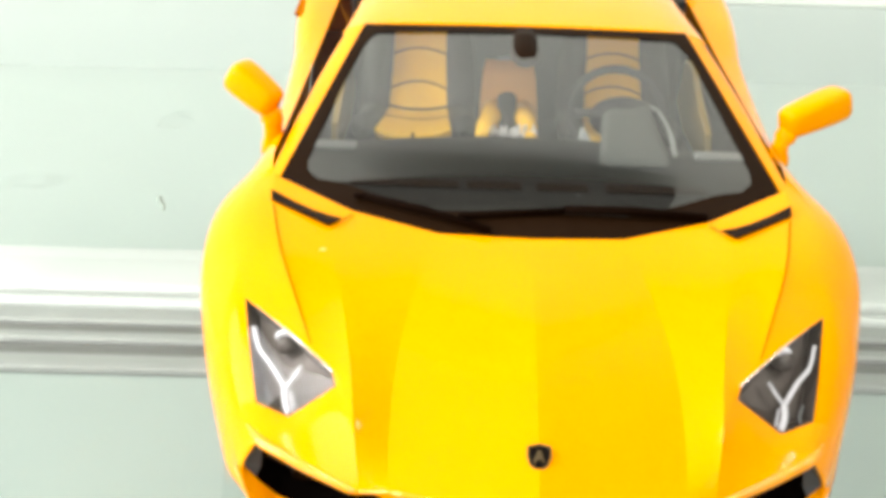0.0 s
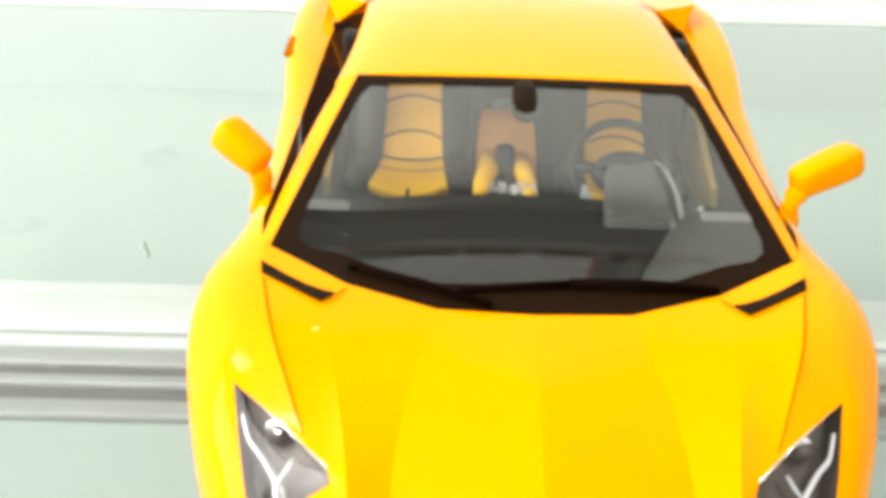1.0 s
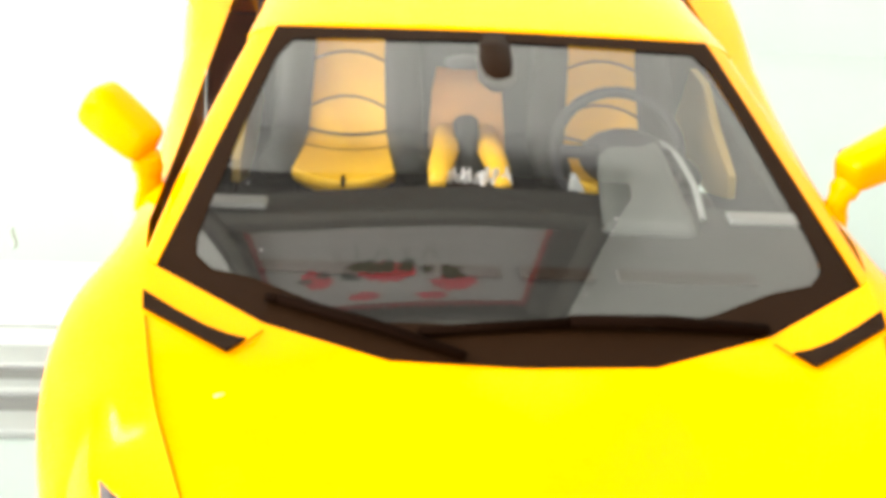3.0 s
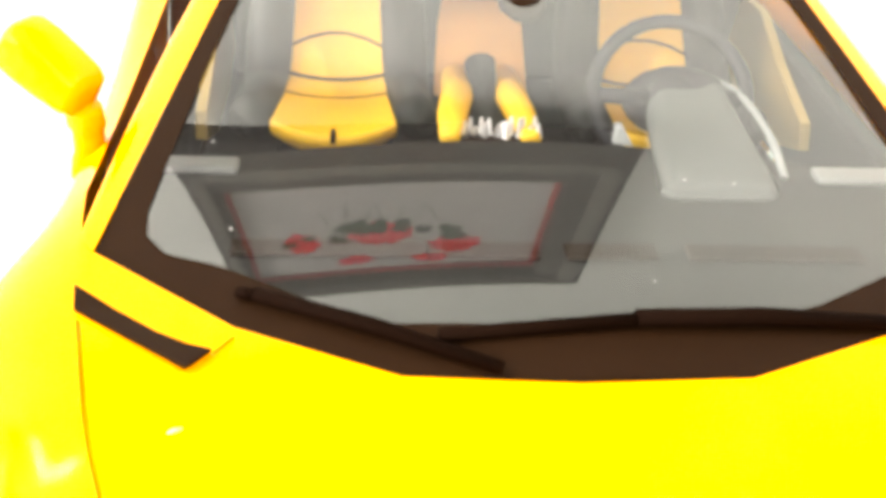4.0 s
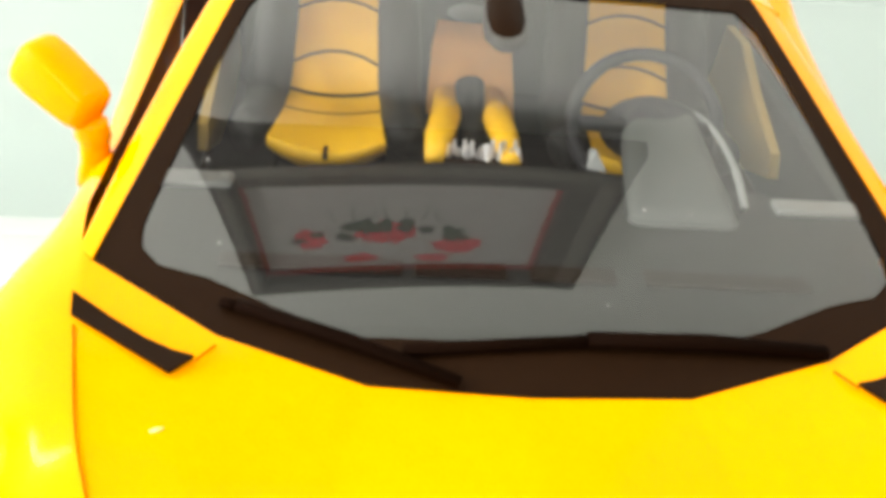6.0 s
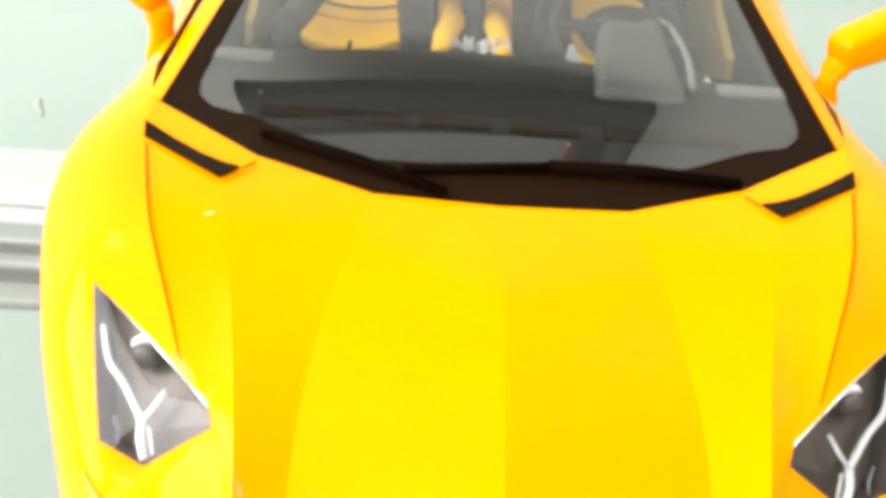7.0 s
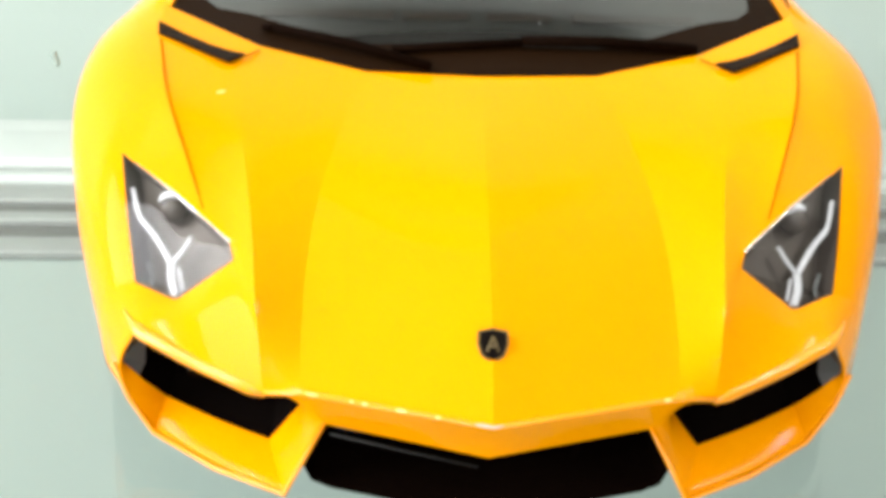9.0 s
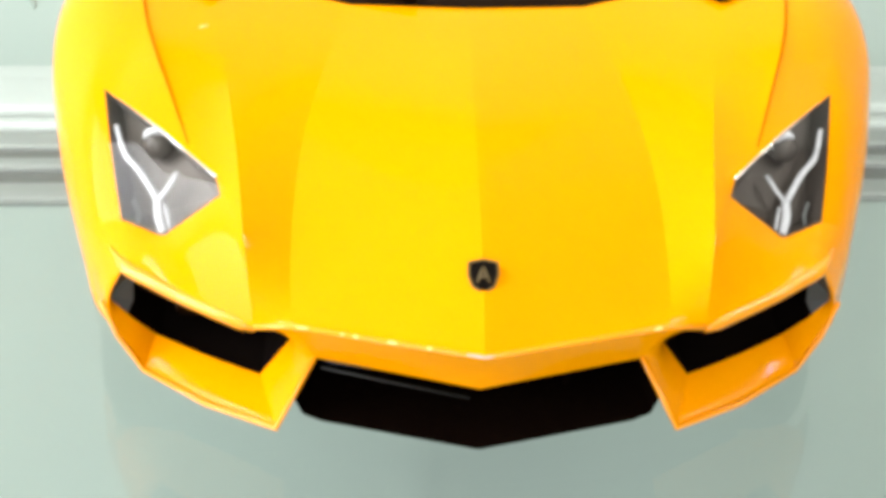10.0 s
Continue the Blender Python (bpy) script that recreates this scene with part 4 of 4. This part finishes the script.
for side in (1, -1):
    box("door_trim", (side * 0.83 - 0.035, 1.60, 0.50), (side * 0.83 + 0.035, 2.9, 0.79), GREY, car, bevel=0.02)
    bm = bmesh.new()
    wedge = [(2.755, 0.867), (2.575, 0.878), (2.379, 0.802), (2.13, 0.736), (2.106, 0.672), (2.337, 0.59), (2.647, 0.584), (2.859, 0.646), (2.794, 0.758)]
    skins = [[bm.verts.new((side * x, y, z)) for y, z in wedge] for x in (0.74, 0.765)]
    bm.faces.new(skins[0])
    bm.faces.new(skins[1][::-1])
    for k in range(9):
        bm.faces.new((skins[0][k], skins[1][k], skins[1][(k + 1) % 9], skins[0][(k + 1) % 9]))
    bmesh.ops.recalc_face_normals(bm, faces=bm.faces)
    part("door_inlay", bm, OLIVE, car, "yellow door inlay", smooth=False)
box("cabin_floor", (-0.80, 1.70, 0.425), (0.80, 3.2, 0.45), GREY, car)
box("rear_bulkhead", (-0.78, 3.10, 0.45), (0.78, 3.18, 1.06), GREY, car, bevel=0.02)
# pale oval plate added where a light patch shows behind the seats
bm = bmesh.new()
bmesh.ops.create_uvsphere(bm, u_segments=20, v_segments=10, radius=1, matrix=Matrix.Translation((-0.02, 3.09, 0.745)) @ Matrix.Diagonal((0.075, 0.02, 0.032, 1)))
part("bulkhead_plate", bm, PALE_GREY, car, "pale oval plate on the rear bulkhead")


def seat(x):
    chair = tagged(new("seat"), label="yellow and black bucket seat with piped seams")
    chair.parent = car
    # profile from the front lip of the cushion to the top of the backrest: y, z, half width
    line = [(2.01, 0.680, 0.150), (1.985, 0.712, 0.151), (1.995, 0.736, 0.150), (2.05, 0.728, 0.147), (2.16, 0.716, 0.141), (2.28, 0.700, 0.134), (2.38, 0.688, 0.131), (2.42, 0.692, 0.130),
            (2.47, 0.735, 0.128), (2.53, 0.805, 0.126), (2.58, 0.875, 0.122), (2.63, 0.945, 0.118), (2.68, 1.01, 0.108)]

    def at(u, s):
        k = min(int(s), len(line) - 2)
        y, z, w = (a + (b - a) * (s - k) for a, b in zip(line[k], line[k + 1]))
        front = max(0.0, 1 - s / 5) * 0.075
        return Vector((x + u * w, y + front * u * u, z + 0.018 * u * u))

    bm = bmesh.new()
    across = [k / 4 - 1 for k in range(9)]
    cols = [[bm.verts.new(at(u, s / 2)) for u in across] for s in range(2 * len(line) - 1)]
    for p, q in zip(cols, cols[1:]):
        for k in range(8):
            bm.faces.new((p[k], p[k + 1], q[k + 1], q[k]))
    part("seat_insert", bm, SEAT, chair, "yellow padded insert")
    for s0, arch, r in ((7.25, 0.0, 0.0045), (5.4, 0.05, 0.0016), (8.3, 0.65, 0.0035), (10.1, 0.6, 0.0035)):
        part("piping", tube(bmesh.new(), [at(u, s0 + arch * (1 - u * u)) + Vector((0, -0.003, 0.004)) for u in (-1, -0.6, -0.2, 0.2, 0.6, 1)], r, 6), TRIM, chair)
    part("front_slit", tube(bmesh.new(), [at(0, s) + Vector((0, -0.003, 0.003)) for s in (1.3, 2, 2.8)], 0.006, 6), TRIM, chair)
    for d in (1, -1):
        bm = bmesh.new()
        tube(bm, [at(d * 1.42, s) + Vector((0, 0.05 if s < 3 else 0, -0.035)) for s in (2, 3, 4, 5, 6, 7, 8, 9, 10, 11, 12)], [0.035, 0.05, 0.055, 0.058, 0.06, 0.062, 0.064, 0.064, 0.062, 0.058, 0.045], 10)
        part("bolster", bm, GREY, chair)
    bm = bmesh.new()
    block(bm, (x - 0.15, 2.02, 0.46), (x + 0.15, 2.45, 0.63), 0.04, 3)
    part("cushion", bm, GREY, chair)
    bm = bmesh.new()
    block(bm, (x - 0.10, 2.69, 0.93), (x + 0.10, 2.75, 1.06), 0.025, 3)
    part("headrest", bm, GREY, chair)


seat(-0.43)
seat(0.40)

console = tagged(new("centre_console"), label="tan centre console with a dark gear lever")
console.parent = car
bm = bmesh.new()
rows = [(2.38, 0.68, 0.125), (2.44, 0.74, 0.122), (2.52, 0.83, 0.115), (2.58, 0.89, 0.10), (2.62, 0.87, 0.08)]
mesh_rows = [[bm.verts.new((-0.045 + w * u, y + 0.02 * u * u, z)) for u in (-1, -0.5, 0, 0.5, 1)] for y, z, w in rows] + [[bm.verts.new((-0.045 + 0.08 * u, 2.66, 0.46)) for u in (-1, -0.5, 0, 0.5, 1)]]
for p, q in zip(mesh_rows, mesh_rows[1:]):
    for k in range(4):
        bm.faces.new((p[k], p[k + 1], q[k + 1], q[k]))
part("console_box", bm, TAN, console)
for d in (1, -1):
    bm = bmesh.new()
    tube(bm, [(d * 0.06 - 0.05, 2.42, 0.73), (d * 0.068 - 0.05, 2.28, 0.735), (d * 0.085 - 0.058, 2.10, 0.755), (d * 0.095 - 0.065, 1.93, 0.765)], [0.042, 0.044, 0.038, 0.024], 10, 0.8)
    part("console_arm", bm, SEAT, console)
bm = bmesh.new()
tube(bm, [(-0.045, 2.12, 0.66), (-0.05, 2.25, 0.72), (-0.055, 2.37, 0.785)], [0.06, 0.034, 0.042], 10)
part("gear_lever", bm, GREY, console)
# row of bright cones standing in for white specks at the dashboard edge
rng = random.Random(5)
for k in range(15):
    bm = bmesh.new()
    bmesh.ops.create_cone(bm, cap_ends=True, segments=6, radius1=0.011, radius2=0.004, depth=rng.uniform(0.02, 0.06), matrix=Matrix.Translation((-0.125 + 0.0126 * k + rng.uniform(-0.004, 0.004), 1.955 + 0.016 * (k % 2), 0.778)) @ Matrix.Rotation(rng.uniform(-0.4, 0.4), 4, "X"))
    part("bright_stud", bm, BRIGHT_CHROME, console, smooth=False)
box("stud_panel", (-0.14, 1.915, 0.50), (0.07, 1.99, 0.762), TRIM, console, bevel=0.01)

steering = tagged(new("steering_wheel"), label="dark grey three-spoke steering wheel")
steering.parent = car
hub = Matrix.Translation((0.362, 2.0, 0.853)) @ Matrix.Rotation(radians(52), 4, "X")
bm = bmesh.new()
tube(bm, [hub @ Vector((0.184 * math.cos(k * math.tau / 40), 0.184 * math.sin(k * math.tau / 40), 0)) for k in range(40)], 0.018, 8, closed=True)
part("rim", bm, WHEEL_GREY, steering)
bm = bmesh.new()
for a in (0, 180, 270):
    tube(bm, [hub @ Vector((0.03 * math.cos(radians(a)), 0.03 * math.sin(radians(a)), -0.01)), hub @ Vector((0.172 * math.cos(radians(a)), 0.172 * math.sin(radians(a)), 0))], 0.02, 6)
part("spokes", bm, WHEEL_GREY, steering)
bm = bmesh.new()
bmesh.ops.create_cone(bm, cap_ends=True, segments=20, radius1=0.06, radius2=0.05, depth=0.04, matrix=hub)
part("boss", bm, WHEEL_GREY, steering)
bm = bmesh.new()
bmesh.ops.create_uvsphere(bm, u_segments=20, v_segments=12, radius=1, matrix=Matrix.Translation((0.395, 2.06, 0.815)) @ Matrix.Diagonal((0.135, 0.10, 0.085, 1)))
part("column_shroud", bm, WHEEL_GREY, steering, "dark rounded shroud over the steering column")
bm = bmesh.new()
tube(bm, smooth_line([(0.475, 2.09, 0.868), (0.515, 2.02, 0.868), (0.533, 1.90, 0.862), (0.545, 1.78, 0.84), (0.548, 1.68, 0.80)], 4), [0.006] * 6 + [0.008] * 6 + [0.010] * 5, 8)
part("column_trim", bm, PALE_GREY, steering, "pale trim arc beside the wheel")

rear_view = tagged(new("rear_view_mirror"), label="dark brown inside mirror hanging from the roof edge")
rear_view.parent = car
bm = bmesh.new()
tube(bm, [(0.0, 2.24, 1.10), (0.0, 2.17, 1.085), (0, 2.10, 1.065), (0, 2.04, 1.045), (0, 2.0, 1.035)], [0.052, 0.052, 0.058, 0.055, 0.03], 14, 0.45)
part("mirror_housing", bm, TRIM, rear_view)

# ---------------------------------------------------------------- small details of the body
for side in (1, -1):
    line = [(0.853, 1.178, 0.812), (0.842, 1.115, 0.803), (0.642, 0.978, 0.780), (0.606, 1.030, 0.780), (0.645, 1.040, 0.783), (0.70, 1.068, 0.788), (0.774, 1.120, 0.797)]
    bm = bmesh.new()
    low = [bm.verts.new((side * x, y, z + 0.001)) for x, y, z in line]
    up = [bm.verts.new((side * x, y, z + 0.008)) for x, y, z in line]
    bm.faces.new(up)
    for k in range(7):
        bm.faces.new((low[k], low[(k + 1) % 7], up[(k + 1) % 7], up[k]))
    bmesh.ops.recalc_face_normals(bm, faces=bm.faces)
    part("hood_vent", bm, TRIM, car, "dark slanted hood vent", smooth=False)


def seam(points, radius=0.0026):
    bm = bmesh.new()
    tube(bm, smooth_line(points, 5), radius, 6)
    part("panel_seam", bm, SEAM, car)


for side in (1, -1):
    seam([(side * x, y, z) for x, y, z in ((0.602, 1.016, 0.786), (0.588, 1.045, 0.783), (0.575, 1.072, 0.781))])
    seam([(side * x, y, z) for x, y, z in ((0.635, 0.475, 0.631), B["e1"], B["e2"], B["e3"], B["e4"])])

badge = tagged(new("badge"), label="small black shield badge with a gold rim")
badge.parent = car
face = Matrix.Translation((0, 0.082, 0.543)) @ Matrix.Rotation(radians(42), 4, "X") @ Matrix.Scale(0.68, 4)
shape = [(-0.045, 0.04), (0, 0.05), (0.045, 0.04), (0.046, 0.0), (0.034, -0.035), (0, -0.06), (-0.034, -0.035), (-0.046, 0.0)]
for name, grow, z0, z1, mat in (("rim", 1.0, -0.01, 0.004, GOLD), ("shield", 0.84, -0.01, 0.009, BLACK)):
    bm = bmesh.new()
    lo = [bm.verts.new(face @ Vector((x * grow, y * grow, z0))) for x, y in shape]
    hi = [bm.verts.new(face @ Vector((x * grow, y * grow, z1))) for x, y in shape]
    bm.faces.new(hi)
    for k in range(8):
        bm.faces.new((lo[k], lo[(k + 1) % 8], hi[(k + 1) % 8], hi[k]))
    bmesh.ops.recalc_face_normals(bm, faces=bm.faces)
    part(name, bm, mat, badge, smooth=False)
bm = bmesh.new()
for a, b in (((-0.018, -0.025), (0.0, 0.022)), ((0.0, 0.022), (0.018, -0.025)), ((-0.012, -0.008), (0.012, -0.008))):
    tube(bm, [face @ Vector((*a, 0.0095)), face @ Vector((*b, 0.0095))], 0.0036, 6)
part("emblem", bm, GOLD, badge)

# a dried smear on the glass beside the car
bm = bmesh.new()
tube(bm, smooth_line([(-1.745, 3.08, 0.004), (-1.735, 3.02, 0.004), (-1.70, 2.95, 0.004), (-1.69, 2.90, 0.004)], 4), [0.007, 0.011, 0.014, 0.015, 0.016, 0.016, 0.015, 0.014, 0.012, 0.011, 0.010, 0.008, 0.004], 6, 0.25)
tagged(part("dried_smear", bm, LEAF_SMEAR), "small grey-green dried smear on the glass", "smear")

# soft greasy smudges on the glass
SMUDGE = bpy.data.materials.new("greasy_smudge")
SMUDGE.use_nodes = True
tree = SMUDGE.node_tree
film_where, film_noise, film_range, clear, film_mix = (tree.nodes.new(n) for n in ("ShaderNodeTexCoord", "ShaderNodeTexNoise", "ShaderNodeMapRange", "ShaderNodeBsdfTransparent", "ShaderNodeMixShader"))
film_noise.inputs["Scale"].default_value, film_noise.inputs["Detail"].default_value = 140, 3
film_range.inputs["From Min"].default_value, film_range.inputs["From Max"].default_value = 0.42, 0.75
film_range.inputs["To Min"].default_value, film_range.inputs["To Max"].default_value = 0.0, 0.10
tree.nodes["Principled BSDF"].inputs["Base Color"].default_value = (0.36, 0.40, 0.42, 1)
tree.nodes["Principled BSDF"].inputs["Roughness"].default_value = 0.7
tree.links.new(film_where.outputs["Object"], film_noise.inputs["Vector"])
tree.links.new(film_noise.outputs[0], film_range.inputs["Value"])
tree.links.new(film_range.outputs[0], film_mix.inputs[0])
tree.links.new(clear.outputs[0], film_mix.inputs[1])
tree.links.new(tree.nodes["Principled BSDF"].outputs[0], film_mix.inputs[2])
tree.links.new(film_mix.outputs[0], tree.nodes["Material Output"].inputs["Surface"])
for x, y, rx, ry in ((-1.94, 4.28, 0.12, 0.2), (-2.42, 3.24, 0.2, 0.14)):
    bm = bmesh.new()
    rng = random.Random(int(-100 * x))
    rim = [bm.verts.new((x + rx * math.cos(k * math.tau / 20) * rng.uniform(0.7, 1.1), y + ry * math.sin(k * math.tau / 20) * rng.uniform(0.7, 1.1), 0.002)) for k in range(20)]
    bm.faces.new(rim)
    smudge = tagged(part("smudge", bm, SMUDGE, smooth=False), "faint grey greasy smudge on the glass", "smudge", "smudges on the glass")
    smudge.visible_shadow = False

# dust grains on the windscreen and a pale scuff on the hood
for x, y, r in ((0.262, 1.455, 0.0034), (0.159, 1.197, 0.0026), (-0.601, 1.334, 0.003), (0.36, 1.452, 0.0026), (-0.655, 1.568, 0.0028)):
    bm = bmesh.new()
    bmesh.ops.create_icosphere(bm, subdivisions=2, radius=r, matrix=Matrix.Translation((x, y, ws(x, y) + 0.003)) @ Matrix.Diagonal((1.1, 0.9, 0.6, 1)))
    part("dust_grain", bm, PAPER, windscreen)
bm = bmesh.new()
tube(bm, [(-0.655, 0.857, 0.7495), (-0.645, 0.862, 0.7503), (-0.634, 0.867, 0.751)], [0.002, 0.005, 0.002], 8, 0.5)
part("scuff_mark", bm, GLINT_SCUFF, car, "small pale scuff on the yellow paint")

# glints along the nose edge, painted as small pale blobs
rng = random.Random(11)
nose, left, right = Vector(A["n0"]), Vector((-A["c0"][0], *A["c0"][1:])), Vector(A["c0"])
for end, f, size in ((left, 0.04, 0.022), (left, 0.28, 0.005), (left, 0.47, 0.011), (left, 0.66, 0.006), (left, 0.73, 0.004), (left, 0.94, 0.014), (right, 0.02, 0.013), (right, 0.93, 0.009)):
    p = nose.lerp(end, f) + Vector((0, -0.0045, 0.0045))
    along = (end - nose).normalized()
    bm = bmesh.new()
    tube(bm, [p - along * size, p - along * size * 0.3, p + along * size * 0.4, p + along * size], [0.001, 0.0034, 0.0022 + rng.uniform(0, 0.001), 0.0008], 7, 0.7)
    part("edge_glint", bm, PAPER if f < 0.1 else GLINT_SCUFF, car)
